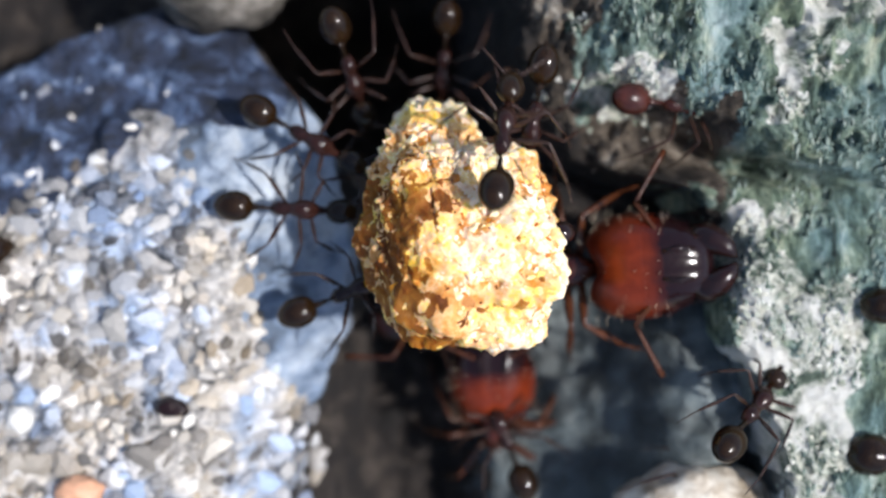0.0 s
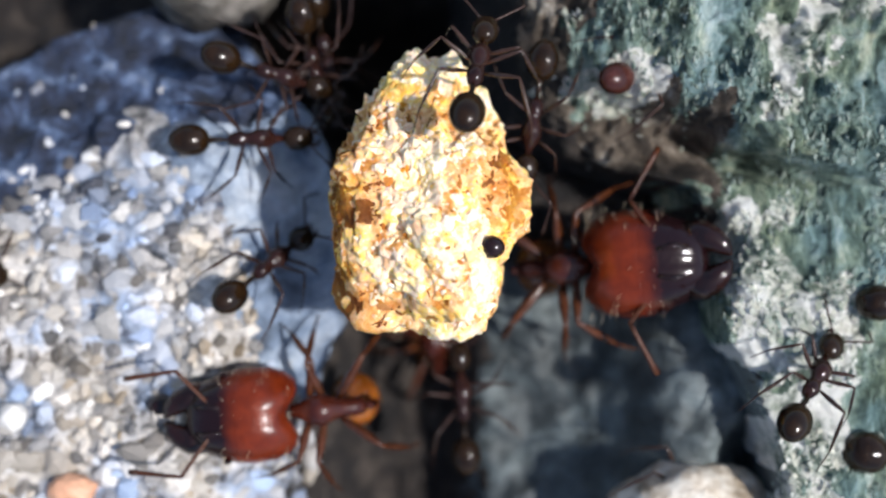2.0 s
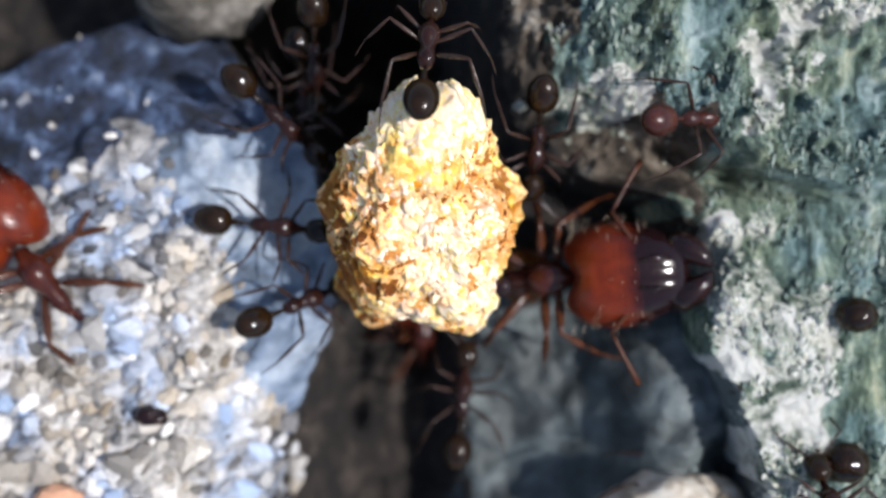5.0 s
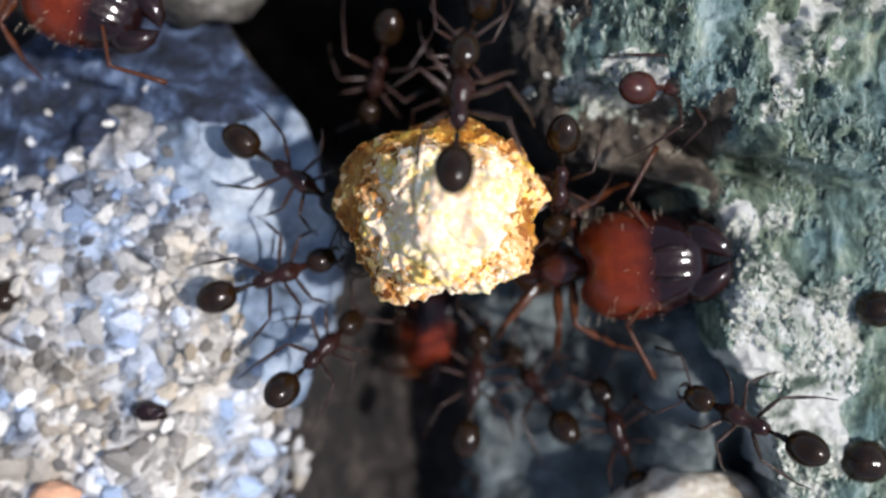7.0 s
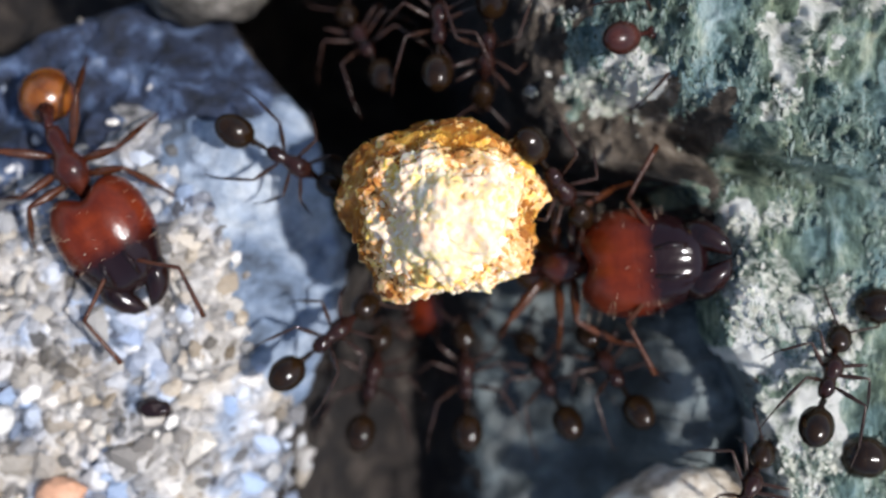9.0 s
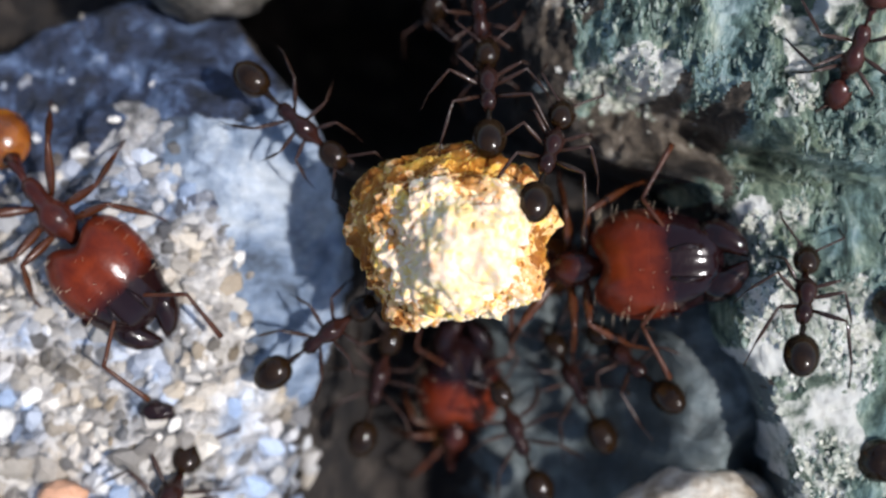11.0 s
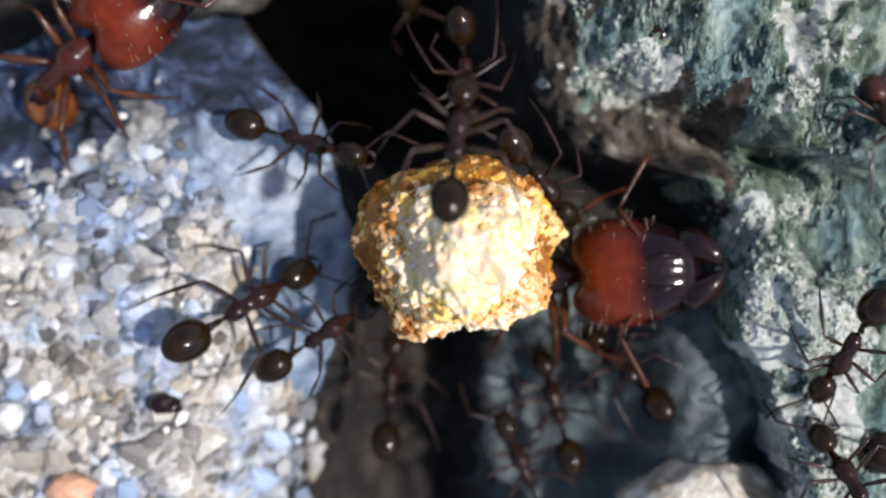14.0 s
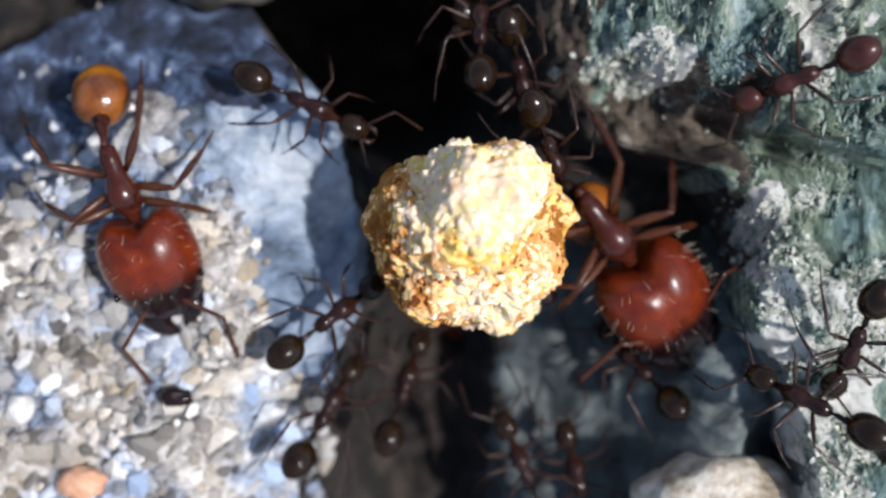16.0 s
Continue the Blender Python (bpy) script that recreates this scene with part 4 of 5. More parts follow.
def motions():
    def carry(rows):
        walk(CRUMB_OB, [(t, pose(x * MM, y * MM, z * MM, rx, ry, rz)) for t, x, y, z, rx, ry, rz in rows])

    # <crumb>
    carry([(0, 0.20, 0.47, 1.60, -35, 16, 8), (0.5, 0.10, 0.57, 1.60, -32, 6, 5), (1, -0.17, 0.45, 1.60, -25, -8, 3), (1.5, -0.24, 0.68, 1.60, -18, -12, 0), (2, -0.20, 0.83, 1.60, -13, -14, 2), (2.5, -0.15, 1.01, 1.60, -9, -9, 0), (3, -0.33, 1.24, 1.60, -5, -2, -3), (3.5, -0.42, 1.30, 1.60, -1, -1, -3), (4, -0.37, 1.06, 1.60, 4, 1, -2), (4.4, -0.25, 0.95, 1.60, 12, 2, 0), (5.2, 0.04, 0.80, 1.50, 50, 3, 3), (6.3, 0.30, 0.62, 1.40, 88, 3, 5), (7, 0.20, 0.62, 1.40, 94, 3, 5), (8.5, 0.18, 0.62, 1.40, 97, 3, 5), (11, 0.22, 0.16, 1.30, 97, 3, 5), (12.5, 0.23, -0.06, 1.30, 97, 3, 5), (13.5, 0.24, -0.10, 1.30, 95, 3, 5), (14.5, 0.30, -0.10, 1.30, 88, 4, 5), (15.3, 0.34, 0.00, 1.30, 80, 5, 4), (16, 0.26, 0.02, 1.30, 70, 6, 3)])
    # </crumb>
    # <ants>
    march("hauler_upper", [(0, -2.31, 1.90, 0.55, -29, -0), (0.5, -2.63, 2.02, 0.55, -30, -0), (1, -3.01, 2.07, 0.55, -23, -12), (1.5, -2.78, 2.47, 0.55, -16, -29), (2, -2.78, 2.95, 0.55, -14, -30), (2.5, -2.66, 3.39, 0.55, -20, -38), (3.5, -2.58, 3.61, 0.55, -30, -38), (4, -2.60, 3.28, 0.55, -45, -34), (5, -2.44, 2.36, 0.55, -43, -21), (6.3, -2.16, 1.14, 0.55, -44, -27), (6.5, -2.11, 1.19, 0.55, -38, -20), (7, -2.29, 1.25, 0.55, -34, -6), (7.5, -2.37, 1.29, 0.55, -34, -25), (8.5, -2.38, 1.25, 0.55, -30, -0), (8.7, -2.44, 1.32, 0.55, -29, -18), (10.8, -2.29, 2.06, 0.55, -41, -0), (11, -2.36, 2.09, 0.55, -43, -0), (11.5, -2.38, 1.81, 0.55, -20, -0), (12, -2.38, 1.98, 0.55, -23, -0), (12.5, -2.28, 2.14, 0.55, -28, -13), (13, -2.27, 1.79, 0.55, -21, -16), (13.5, -2.29, 1.55, 0.55, -13, -5), (14, -2.32, 1.69, 0.55, -16, -0), (14.5, -2.31, 1.82, 0.55, -20, -2), (15, -2.33, 2.00, 0.55, -18, -6), (15.5, -2.37, 1.85, 0.55, -21, -0), (16, -2.41, 2.14, 0.55, -26, -8)])
    march("hauler_middle", [(0, -2.60, 0.69, 0.55, -3, -0), (0.5, -2.74, 0.87, 0.55, -3, -8), (1, -3.10, 0.91, 0.55, 1, -0), (1.5, -3.06, 1.28, 0.55, 5, -2), (2, -3.23, 1.84, 0.55, 3, -17), (2.5, -2.91, 2.54, 0.55, -4, -0), (3, -3.01, 2.96, 0.55, -10, -25), (3.5, -3.30, 2.78, 0.55, -13, -14), (4, -3.30, 2.54, 0.55, -31, -0), (5, -2.61, 0.55, 0.55, -6, -0), (6.3, -2.05, -0.25, 0.55, 15, -38), (6.5, -2.26, -0.25, 0.55, 18, -38), (7, -2.59, -0.46, 0.55, 20, -17), (7.3, -2.19, -0.97, 0.30, 31, -25), (7.8, -1.32, -2.35, -1.20, 69, -16), (8.5, -1.11, -2.50, -1.40, 79, -22), (11, -1.13, -2.57, -1.40, 74, -0), (12.5, -1.43, -2.72, -1.40, 75, -9), (13.5, -0.95, -2.68, -1.40, 87, -15), (14.5, -0.99, -2.79, -1.40, 84, -25), (16, -0.91, -2.82, -1.40, 72, -19)])
    march("hauler_lower", [(0, -1.56, -0.71, 0.70, 22, -0), (0.5, -1.83, -0.47, 0.70, 34, -19), (1, -2.32, -0.79, 0.40, 33, -16), (1.5, -2.49, -0.42, 0.40, 41, -20), (2, -2.90, -0.32, 0.40, 43, -38), (2.5, -2.43, 0.20, 0.70, 43, -30), (3, -2.34, 0.39, 0.70, 37, -0), (3.5, -2.42, 0.33, 0.70, 33, -5), (4, -2.17, 0.10, 0.70, 17, -9), (5, -2.10, -0.78, 0.40, 23, -36), (6.3, -1.83, -1.86, 0.40, 43, -38), (6.5, -1.78, -1.72, 0.40, 42, -38), (7, -1.84, -1.75, 0.40, 45, -38), (7.5, -1.53, -1.50, 0.40, 37, -18), (8, -1.52, -1.49, 0.40, 38, -26), (8.5, -1.56, -1.52, 0.40, 40, -0), (8.7, -1.64, -1.53, 0.40, 41, -27), (10.8, -1.87, -1.52, 0.40, 33, -0), (11, -1.95, -1.53, 0.40, 36, -0), (11.5, -1.99, -1.51, 0.40, 33, -0), (12, -2.15, -1.47, 0.40, 36, -0), (12.5, -2.10, -1.33, 0.40, 41, -0), (13, -2.09, -1.53, 0.40, 33, -0), (13.5, -1.96, -1.63, 0.40, 34, -0), (14, -2.01, -1.56, 0.40, 33, -0), (14.5, -1.95, -1.51, 0.40, 34, -0), (15, -1.99, -1.62, 0.40, 36, -24), (15.5, -2.01, -1.51, 0.40, 36, -15), (16, -2.03, -1.40, 0.40, 37, -20)])
    march("wanderer", [(0, -8.79, -0.12, 0.60, 9, -38), (2.4, -8.65, -0.87, 0.69, 23, -38), (3, -8.07, -0.26, 0.60, 21, -38), (3.5, -6.44, 1.40, 0.60, 63, -38), (3.667, -6.49, 1.20, 0.60, 122, -38), (3.833, -6.54, 1.00, 0.60, 180, -38), (4, -6.58, 0.80, 0.60, 239, -38), (4.4, -8.14, 0.08, 0.60, 191, -38), (5.2, -9.51, 0.04, 0.60, 188, -38), (6, -9.13, -0.70, 0.67, 110, -38), (6.8, -8.76, -1.43, 0.75, 32, -38), (7.2, -6.39, -0.87, 0.60, 48, -38), (7.5, -4.84, 0.11, 0.60, 51, -38), (7.65, -5.10, -0.06, 0.60, 93, -38), (7.8, -5.35, -0.23, 0.60, 135, -38), (8, -6.37, -0.54, 0.60, 151, -38), (8.3, -8.13, -0.38, 0.60, 165, -38), (8.9, -8.37, -1.71, 0.60, 240, -38), (9.5, -8.61, -3.04, 0.60, 315, -38), (10, -6.97, -4.42, 0.60, 363, -38), (10.5, -5.33, -5.80, 0.60, 410, -38), (11, -4.55, -4.40, 0.60, 432, -38), (11.5, -4.79, -3.15, 0.70, 421, -38), (12, -4.41, -2.45, 0.60, 415, -38), (12.5, -3.93, -0.77, 0.77, 428, -17), (13, -3.67, -0.59, 0.68, 415, -18), (13.5, -3.46, -1.22, 0.60, 392, -27), (14, -3.24, -1.04, 0.60, 392, -33), (14.5, -4.07, -0.75, 0.70, 432, -15), (15, -6.00, -0.96, 0.63, 506, -31), (15.4, -7.89, -0.40, 0.60, 521, -38), (16, -9.67, -0.12, 0.60, 534, -38)])
    march("straggler", [(0, -4.79, -7.83, 0.25, 90, -16), (11.4, -2.83, -6.64, 0.20, 87, -28), (12, -2.50, -3.38, 0.20, 89, -38), (12.5, -1.91, -4.86, 0.20, 76, -38), (13, -2.56, -6.60, 0.20, 83, -32), (14.6, -0.81, -6.19, 0.20, 96, -26), (15, -1.44, -4.35, 0.20, 90, -33), (15.5, -2.15, -4.23, 0.20, 124, -34), (16, -2.15, -3.01, 0.20, 60, -29)])
    march("topper", [(0, 0.92, 1.75, 3.00, 81, -27), (0.5, 0.20, 3.20, 1.50, 92, -31), (1, 0.22, 3.11, 1.50, 90, -32), (1.5, -0.00, 2.76, 3.00, 80, -38), (2, 0.62, 2.67, 3.00, 78, -38), (2.5, 0.95, 3.00, 3.00, 86, -38), (3.5, 0.31, 3.95, 1.00, 90, -38), (4, 0.29, 4.21, 1.00, 86, -38), (5.5, 0.02, 2.40, 4.20, 84, -28), (6.3, 0.02, 1.97, 4.20, 84, -21), (6.5, 0.22, 1.99, 4.20, 84, -18), (7, 0.46, 2.01, 4.20, 85, -23), (7.5, 0.40, 3.66, 1.00, 90, -37), (8.5, 0.11, 3.93, 0.00, 88, -26), (10.8, 0.69, 2.63, 1.20, 90, -34), (11.5, 0.98, 2.15, 1.50, 89, -38), (12, 0.80, 1.94, 4.20, 88, -34), (12.5, 0.85, 2.40, 1.80, 91, -38), (13, 0.90, 2.51, 1.80, 87, -36), (13.5, 0.47, 1.78, 4.20, 80, -38), (14, 0.24, 1.43, 4.20, 83, -32), (14.5, 0.43, 1.39, 4.20, 77, -33), (15, 0.39, 1.62, 4.20, 85, -33), (15.5, 0.61, 3.13, 1.00, 94, -38), (16, 0.46, 3.43, 0.50, 90, -31)])
    march("rim_hauler", [(0, 1.53, 2.14, 0.90, -99, -19), (1, 1.55, 1.97, 0.90, -93, -22), (1.5, 1.67, 1.85, 0.90, -88, -25), (2, 1.63, 2.13, 0.90, -99, -7), (3, 1.78, 2.25, 0.90, -101, -22), (3.5, 1.81, 2.20, 0.90, -98, -20), (4, 1.72, 2.27, 0.90, -97, -30), (6.3, 2.29, 1.20, 0.90, -90, -38), (7, 2.17, 1.07, 0.90, -90, -38), (7.5, 2.18, 1.05, 0.90, -94, -38), (8.5, 2.16, 1.16, 0.90, -90, -38), (8.7, 2.19, 1.11, 0.90, -94, -38), (9.067, 2.08, 1.03, 1.13, -37, -38), (9.433, 1.97, 0.94, 1.37, 20, -38), (9.8, 1.85, 0.86, 1.60, 76, -38), (10.8, 1.69, 1.42, 2.00, 69, -38), (11, 1.72, 1.43, 2.00, 70, -36), (11.5, 1.87, 1.35, 2.00, 70, -38), (12, 2.01, 1.27, 1.20, 79, -38), (12.17, 2.04, 1.11, 1.10, 22, -38), (12.33, 2.06, 0.96, 1.00, -34, -38), (12.5, 2.08, 0.80, 0.90, -90, -38), (13, 1.83, 1.00, 0.90, -87, -38), (13.5, 1.67, 0.76, 0.90, -71, -38), (14, 1.67, 0.95, 0.90, -49, -38), (14.5, 1.55, 0.95, 0.90, -51, -38), (15, 1.63, 1.04, 0.90, -50, -38), (15.5, 1.67, 1.20, 0.90, -58, -38), (16, 1.62, 1.26, 0.90, -65, -38)])
    march("hole_ant", [(0, 0.01, 3.38, -1.20, -94, -30), (1, -0.71, 3.51, -1.20, -82, -30), (2, -2.09, 3.60, -1.20, -79, -21), (3, -2.43, 3.29, -1.20, -73, -38), (4, -2.50, 2.77, -1.20, -74, -33), (6.3, -1.36, 3.44, -1.20, -105, -28), (7, -0.95, 3.19, -1.20, -107, -38), (7.5, -1.35, 3.30, -1.20, -82, -38), (8, -1.50, 3.17, -1.20, -83, -38), (8.167, -1.54, 3.38, -1.20, -24, -38), (8.333, -1.59, 3.58, -1.20, 35, -38), (8.5, -1.64, 3.79, -1.20, 95, -38), (8.7, -1.51, 3.67, -1.20, 109, -38), (9.75, -0.74, 4.38, -1.20, 182, -31), (10.8, 0.03, 5.09, -1.20, 256, -25), (13, -1.01, 5.19, -1.20, 291, -38), (16, 0.09, 4.78, -1.20, 277, -20)])
    march("ledge_ant", [(0, -1.62, 3.09, 0.00, -73, -38), (1, -1.10, 3.31, 0.00, -72, -32), (1.5, -1.86, 3.47, 0.00, -73, -38), (2, -2.17, 3.14, 0.00, -79, -34), (3, -2.10, 3.85, 0.00, -74, -38), (4, -2.24, 3.46, 0.00, -80, -34), (6.3, -0.48, 3.51, 0.00, -106, -38), (7.5, 0.98, 3.36, 0.00, -111, -38), (8.5, 1.00, 3.35, 0.00, -102, -38), (10.8, 0.70, 3.84, 0.00, -78, -38), (11.5, 0.71, 3.93, 0.00, -94, -38), (12.5, 0.31, 3.60, 0.00, -92, -28), (13.5, 0.27, 2.81, 0.00, -101, -37), (14.5, 0.59, 2.87, 0.00, -62, -38), (15, 0.60, 4.03, 0.00, -67, -38), (16, 1.16, 2.64, 0.00, -74, -38)])
    march("upper_wanderer", [(0, 4.11, 2.45, 0.66, -5, -19), (0.5, 3.96, 2.78, 0.78, 10, -28), (1, 4.09, 2.59, 0.81, 10, -23), (1.5, 4.26, 2.60, 1.04, 12, -33), (2, 3.73, 3.01, 0.58, 17, -38), (2.5, 4.06, 2.52, 0.55, 2, -38), (3, 3.39, 2.86, 0.12, -34, -38), (3.5, 3.53, 3.27, 0.28, -16, -38), (4, 4.21, 2.93, 1.43, 15, -38), (6.3, 4.68, 2.18, 1.40, -4, -36), (6.5, 4.64, 2.24, 1.57, -3, -37), (7, 4.15, 2.66, 1.00, 5, -34), (7.5, 3.73, 3.37, 0.99, 46, -38), (8, 3.39, 3.76, 0.34, -26, -38), (8.5, 3.79, 3.21, 0.87, 18, -35), (8.7, 3.70, 3.32, 0.86, 19, -32), (9.8, 5.14, 4.09, 1.93, -22, -38), (10.8, 6.43, 3.21, 1.97, -100, -38), (11, 6.42, 3.07, 1.96, -100, -38), (11.6, 6.78, 1.57, 1.81, -80, -38), (12.2, 7.78, 0.48, 1.84, -40, -38), (12.85, 7.99, 0.67, 1.90, 24, -37), (13.5, 8.20, 0.87, 1.96, 87, -37), (14.5, 5.77, 2.39, 1.92, 108, -38), (14.7, 5.90, 2.21, 1.86, 150, -38), (15, 5.44, 2.48, 1.95, 165, -38), (15.5, 4.87, 2.65, 2.00, 169, -38), (16, 5.27, 2.34, 1.95, 202, -38)])
    march("upper_ant", [(0, 2.45, 7.07, 1.65, -90, -32), (9, 2.56, 6.85, 1.71, -90, -35), (10.8, 2.62, 5.76, 0.93, -90, -38), (11.5, 2.65, 4.23, 0.16, -97, -34), (12, 2.67, 4.01, 0.23, -124, -38), (12.5, 2.72, 3.67, 0.15, -199, -38), (13, 2.54, 3.78, 0.37, -166, -38), (14, 2.74, 3.73, 0.27, -204, -38), (14.5, 5.88, 1.86, 1.91, -177, -38), (15, 4.03, 3.50, 1.82, -142, -38), (16, 2.56, 3.67, 0.15, -192, -38)])
    march("puller", [(0, 1.13, -3.44, -1.30, 112, -6), (0.5, 1.32, -3.04, -1.30, 112, -0), (1, 1.35, -2.97, -1.30, 94, -20), (1.5, 1.29, -3.85, -1.30, 94, -36), (2, 0.47, -2.92, -1.30, 94, -0), (2.5, 0.03, -2.88, -1.30, 92, -0), (3, 0.29, -2.64, -1.30, 92, -0), (3.5, 0.16, -2.69, -1.30, 95, -0), (4, 0.36, -2.68, -1.30, 90, -0), (6.3, 0.92, -2.58, -1.30, 83, -0), (7, 0.83, -2.49, -1.30, 82, -5), (7.5, 0.76, -2.51, -1.30, 88, -14), (8, 0.85, -2.40, -1.30, 89, -19), (8.5, 0.64, -2.35, -1.30, 96, -28), (8.7, 0.58, -2.35, -1.30, 90, -28), (9.8, 1.08, -3.20, -1.30, 104, -0), (11, 1.45, -3.49, -1.30, 112, -0), (12.5, 1.40, -3.80, -1.30, 114, -0), (14, 1.49, -4.20, -1.30, 113, -0), (16, 1.26, -4.32, -1.30, 113, -0)])
    march("floor_ant", [(0, 4.02, -8.42, -1.4, 90, -10), (4.2, 4.35, -8.38, -1.4, 90, -11), (6.3, 3.71, -4.45, -0.5, 106, 0), (7, 3.42, -3.35, -0.75, 111, -16), (8.5, 3.25, -2.3, -0.75, 122, -38), (8.7, 3.23, -2.27, -0.75, 121, -38), (10.8, 3.39, -2.06, -0.75, 137, -38), (12.5, 3.28, -2.14, -0.75, 135, -38), (14, 3.23, -2.28, -0.75, 133, -38), (14.5, 3.07, -2.55, -0.75, 127, -38), (15, 3.17, -2.4, -0.75, 129, -38), (16, 3.25, -2.36, -0.75, 131, -38)])
    march("floor_ant_far", [(0, 2.32, -8.46, -1.50, 90, -9), (4.2, 2.64, -8.41, -1.50, 90, -10), (6.3, 2.19, -3.41, -1.50, 105, -26), (7, 1.99, -2.58, -1.50, 126, -38), (8.5, 2.07, -2.49, -1.50, 119, -35), (8.7, 2.08, -2.48, -1.50, 118, -36), (10.8, 2.56, -2.56, -1.50, 117, -11), (11.5, 2.33, -2.69, -1.50, 117, -12), (12.5, 2.14, -2.93, -1.50, 115, -21), (13.5, 2.11, -3.06, -1.50, 104, -20), (14.5, 2.08, -3.10, -1.50, 106, -24), (15, 2.16, -3.54, -1.50, 105, -0), (16, 2.27, -4.56, -1.50, 105, -0)])
    march("rim_wanderer", [(0, 5.13, -2.59, 1.48, 41, -38), (0.5, 5.28, -2.55, 1.53, 40, -38), (1, 5.49, -2.54, 1.64, 43, -38), (1.5, 5.95, -2.29, 1.80, 43, -38), (2, 6.05, -2.16, 1.88, 49, -38), (2.5, 6.17, -2.18, 1.82, 47, -38), (3, 6.17, -2.12, 1.86, 45, -38), (3.5, 6.22, -2.12, 1.88, 47, -38), (4, 5.19, -2.10, 1.52, 89, -38), (4.3, 5.21, -3.11, 1.66, 78, -38), (5.3, 7.09, -4.16, 1.93, 115, -38), (6.3, 5.41, -2.66, 1.62, 157, -32), (7, 5.10, -2.71, 1.61, 156, -30), (7.5, 5.26, -3.43, 1.80, 153, -38), (7.75, 5.39, -3.32, 1.80, 103, -38), (8, 5.52, -3.22, 1.81, 52, -38), (8.5, 6.38, -2.02, 1.90, 51, -38), (8.7, 6.36, -2.11, 1.87, 54, -38), (10.8, 5.67, -0.90, 1.97, 72, -38), (11, 5.63, -0.85, 1.95, 73, -38), (11.5, 5.94, -0.41, 1.90, 67, -38), (11.85, 6.23, -0.54, 1.92, 5, -38), (12.2, 6.52, -0.66, 1.94, -56, -38), (12.5, 6.64, -1.97, 1.99, -84, -38), (13.2, 6.31, -1.32, 1.99, -108, -38), (14, 6.27, -1.70, 2.00, -108, -38), (14.5, 6.22, -1.74, 1.96, -103, -38), (15, 6.27, -1.67, 1.99, -101, -38), (16, 6.13, -1.75, 1.97, -101, -38)])
    march("lower_wanderer", [(0, 4.51, -4.31, -0.26, 35, -38), (1.5, 4.34, -4.21, -0.27, 49, -38), (3.5, 4.31, -4.30, -0.23, 25, -38), (4, 4.54, -4.30, -0.27, 38, -38), (6.3, 3.79, -4.15, -0.62, 42, -38), (7, 3.93, -4.90, -0.68, 27, -38), (8, 4.87, -3.17, 1.72, 85, -38), (8.5, 4.77, -3.33, 1.45, 55, -38), (8.7, 4.85, -3.48, 1.62, 52, -38), (10, 5.93, -5.46, 1.73, 64, -38), (12, 7.44, -4.73, 1.80, 76, -38), (13, 7.48, -3.55, 1.76, 104, -37), (13.5, 6.50, -3.47, 1.99, 113, -38), (14.2, 6.30, -3.82, 1.91, 118, -38), (14.5, 5.61, -2.73, 1.89, 122, -38), (15, 5.87, -2.90, 1.94, 120, -38), (15.5, 5.61, -2.78, 1.94, 129, -38), (16, 5.49, -2.61, 1.92, 153, -38)])
    march("soldier_roaming", [(0, 1.48, -0.97, -2.51, -175, 12, 127), (0.8, 1.30, -1.59, -3.10, -175, 12, 125), (1.2, 0.25, -2.22, -2.52, -175, 12, 127), (1.5, -0.62, -2.33, -2.02, -178, 12, 104), (2, -1.78, -2.84, 0.08, -177, 12, 97), (2.5, -1.92, -2.57, 0.43, -208, 12, 112), (3, -2.84, -2.48, 0.43, -174, 12, 103), (3.5, -3.01, -2.42, 0.43, -159, 12, 109), (4, -3.26, -2.24, 0.54, -217, 12, 109), (4.2, -3.78, -2.18, 0.52, -220, 12, 93), (4.8, -5.71, -0.96, 0.47, -232, 11, 81), (5.4, -7.78, 0.59, 0.48, -237, 10, 77), (5.85, -8.75, 2.63, 0.46, -306, 11, 82), (6.3, -9.73, 4.66, 0.43, -376, 12, 87), (6.6, -8.28, 4.91, 0.43, -386, 12, 85), (7, -7.12, 4.71, 0.46, -382, 11, 80), (7.5, -6.04, 3.65, 0.43, -388, 12, 86), (8, -4.60, 2.32, 0.71, -395, 2, 37), (8.5, -5.42, 1.73, 0.68, -402, 3, 44), (8.7, -5.96, 1.66, 0.64, -420, 4, 51), (9.7, -6.26, 1.15, 0.68, -421, 3, 43), (10.8, -6.48, 0.62, 0.72, -414, 1, 35), (11, -6.44, 0.69, 0.71, -409, 1, 35), (11.5, -6.98, 0.48, 0.71, -426, 1, 35), (12, -6.78, 0.94, 0.63, -411, 5, 54), (12.5, -6.88, 0.83, 0.65, -402, 4, 49), (13, -6.37, 1.36, 0.65, -354, 4, 49), (13.2, -6.03, 2.35, 0.65, -340, 4, 50), (13.5, -5.57, 3.01, 0.63, -340, 4, 53), (14, -6.34, 2.91, 0.51, -323, 9, 72), (14.2, -6.08, 3.06, 0.62, -340, 5, 55), (14.5, -5.32, 3.05, 0.75, -354, 0, 0), (15, -4.68, 2.54, 0.85, -383, -6, 45), (15.5, -4.92, 1.33, 0.95, -420, -14, 55), (16, -5.46, 0.94, 1.00, -433, -18, 58)])
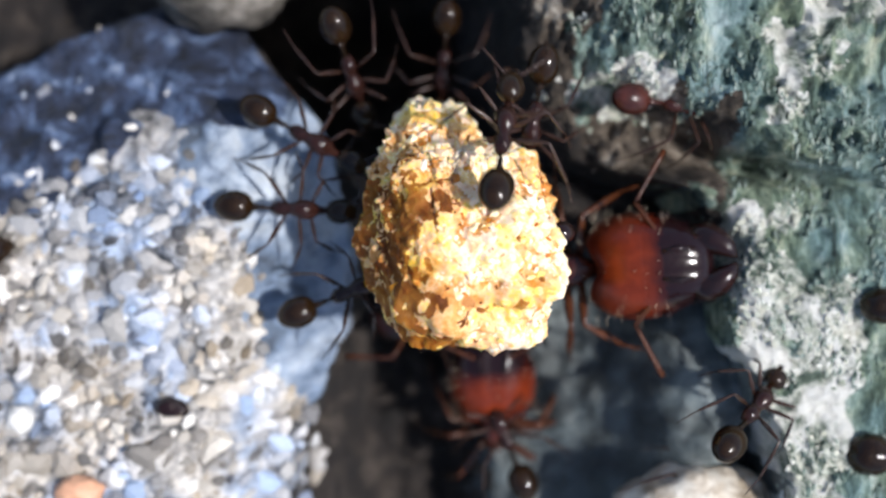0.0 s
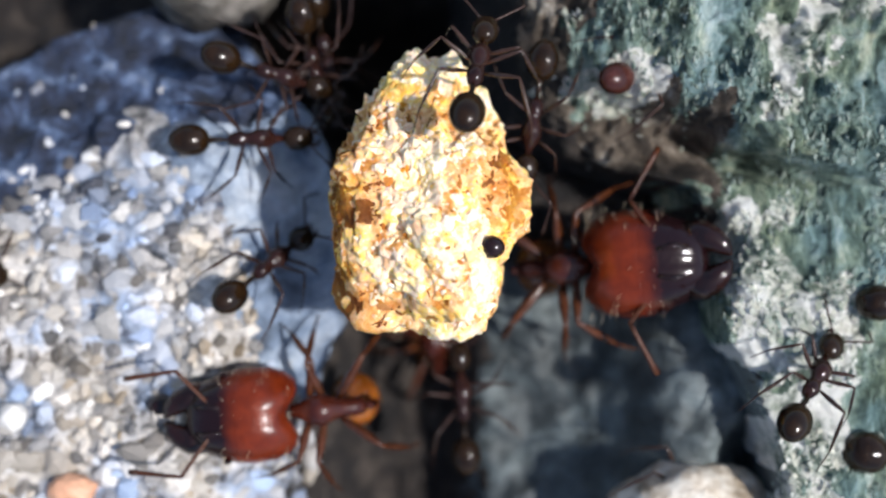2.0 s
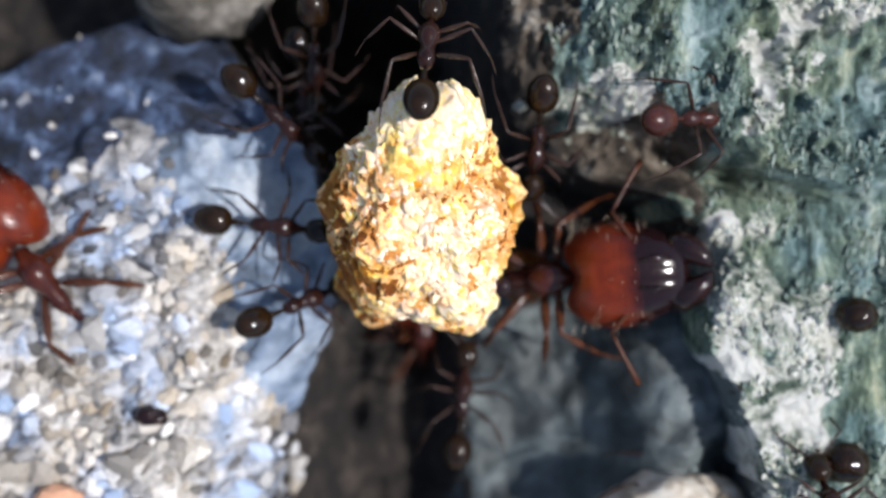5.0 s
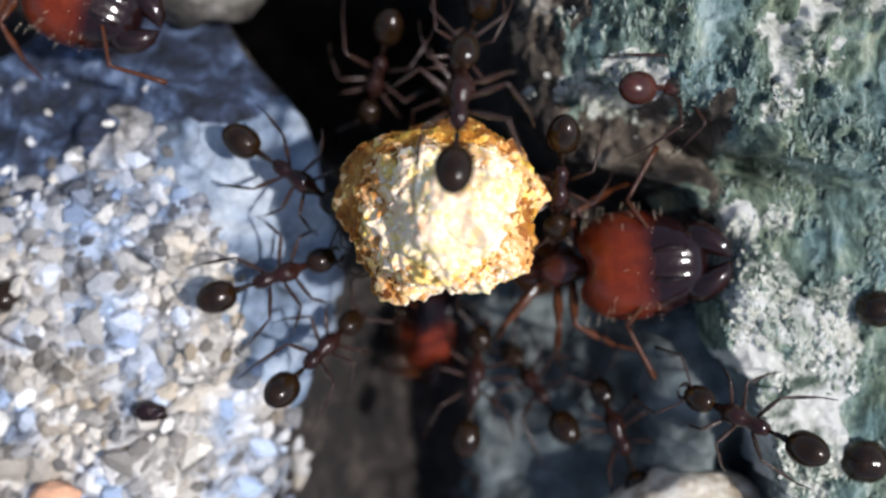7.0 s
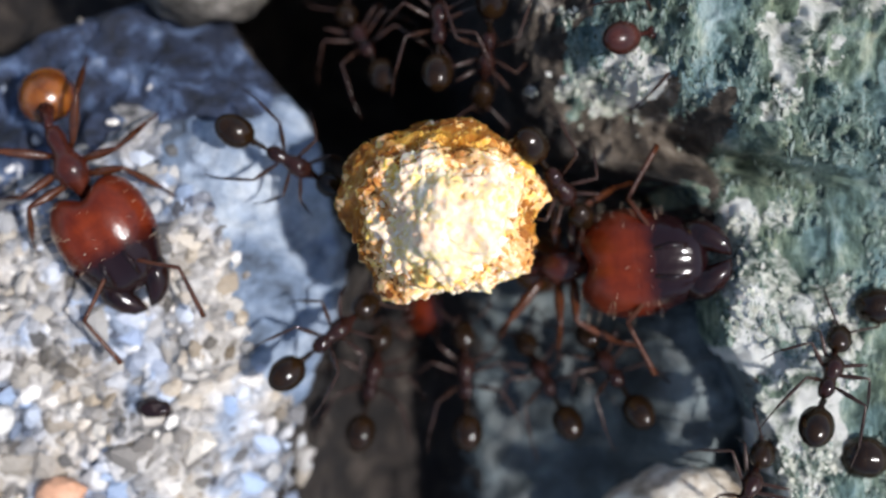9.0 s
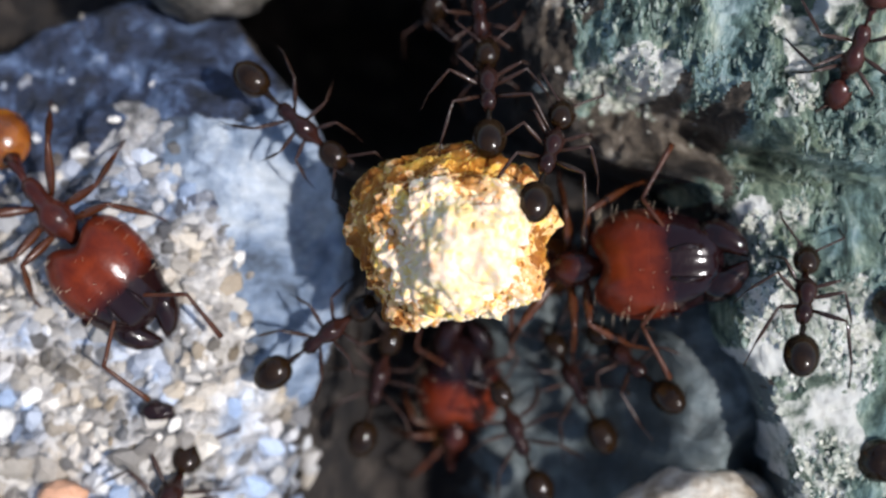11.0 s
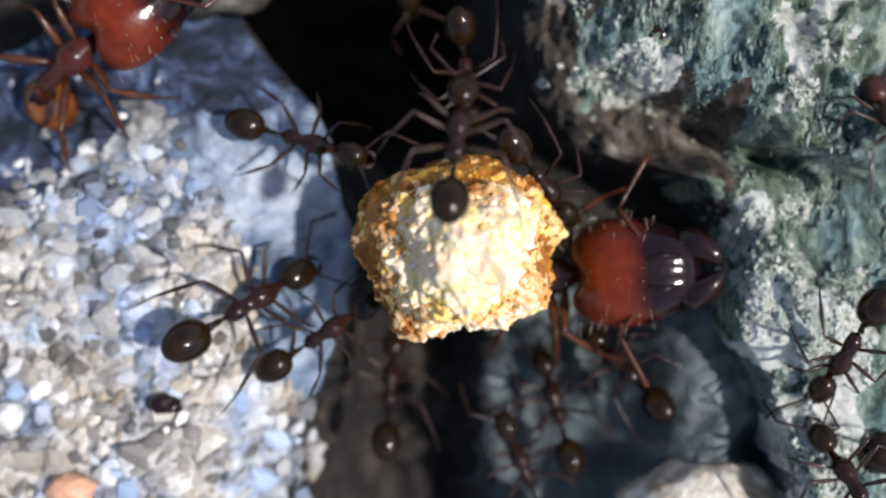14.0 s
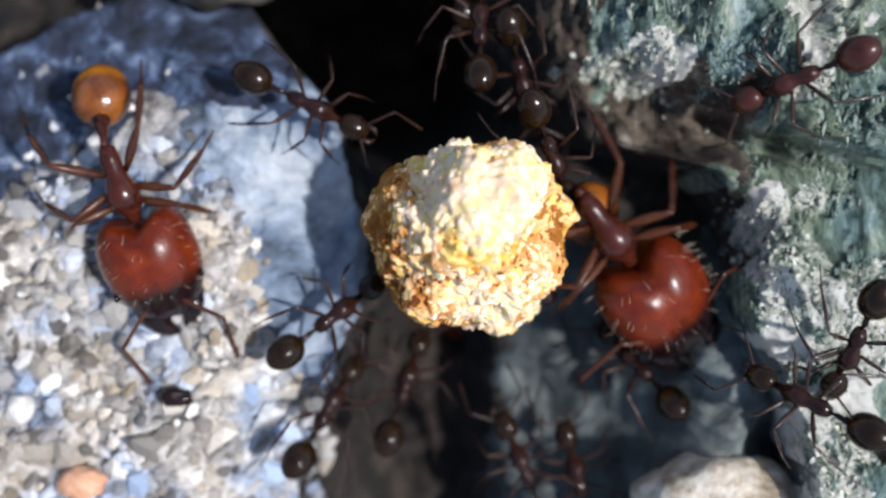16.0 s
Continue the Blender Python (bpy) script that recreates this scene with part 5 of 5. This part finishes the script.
    march("soldier_below", [(0, 1.01, -3.74, -2.53, 93, 32, 90), (0.5, 0.5, -4.49, -2.63, 96, 32, 90), (1, 0.32, -4.58, -2.73, 95, 32, 90), (1.5, 0.48, -3.29, -3.73, 97, 32, 90), (2.2, -0.21, -1.99, -3.63, 98, 32, 90), (4, -0.24, -1.66, -3.63, 97, 32, 90), (5.8, 0.27, -2.62, -4.43, 90, 32, 90), (6.3, 0.3, -3.63, -4.03, 91, 32, 90), (6.6, 0.26, -3.58, -4.03, 92, 32, 90), (7.4, 0.08, -2.26, -5.33, 90, 32, 90), (9.8, 0.23, -2.51, -5.23, 90, 32, 90), (10.6, 0.3, -3.57, -3.63, 86, 32, 90), (11, 0.28, -3.98, -3.43, 85, 32, 90), (11.5, 0.08, -3.94, -3.53, 90, 32, 90), (12, -0.1, -4.29, -3.63, 96, 32, 90), (12.5, 0.16, -4.18, -3.63, 88, 32, 90), (13, 0.07, -3.91, -3.83, 92, 32, 90), (13.5, 0.05, -3.07, -5.33, 88, 32, 90), (14.2, 0.04, -2.45, -5.73, 86, 32, 90), (16, 0.31, -2.76, -5.73, 90, 32, 90)])
    march("soldier_right", [(0, 2.03, -0.39, -0.5, 4, 30, 90), (0.5, 2.04, -0.37, -0.5, 3, 30, 90), (1, 2.01, -0.38, -0.5, 4, 30, 90), (1.5, 2.05, -0.38, -0.5, 4, 30, 90), (2, 2.03, -0.4, -0.5, 4, 30, 90), (2.5, 2.01, -0.37, -0.5, 3, 30, 90), (3, 2.02, -0.38, -0.5, 4, 30, 90), (3.5, 2.03, -0.38, -0.5, 4, 30, 90), (4, 2.01, -0.38, -0.5, 4, 30, 90), (6.3, 2.02, -0.39, -0.5, 4, 30, 90), (7, 2.06, -0.35, -0.5, 4, 30, 90), (7.5, 2.08, -0.35, -0.5, 4, 30, 90), (8, 2.06, -0.38, -0.5, 4, 30, 90), (8.5, 2.05, -0.37, -0.5, 4, 30, 90), (8.7, 2.05, -0.35, -0.5, 4, 30, 90), (10.8, 2.1, -0.39, -0.5, 4, 30, 90), (11.5, 2.08, -0.39, -0.5, 4, 30, 90), (12.5, 2.07, -0.37, -0.5, 4, 30, 90), (13, 2.04, -0.38, -0.5, 4, 30, 90), (13.5, 1.84, -0.51, -0.5, 4, 30, 90), (14, 1.69, -0.63, -0.5, 4, 30, 90), (14.5, 1.94, -0.82, -0.5, 9, 30, 90), (15, 1.85, -0.67, -0.5, 18, 30, 90), (15.5, 1.78, -0.08, -0.5, -4, 30, 90), (16, 2.45, 0.15, 0.7, -52, -20, 130)])
    # </ants>


motions()
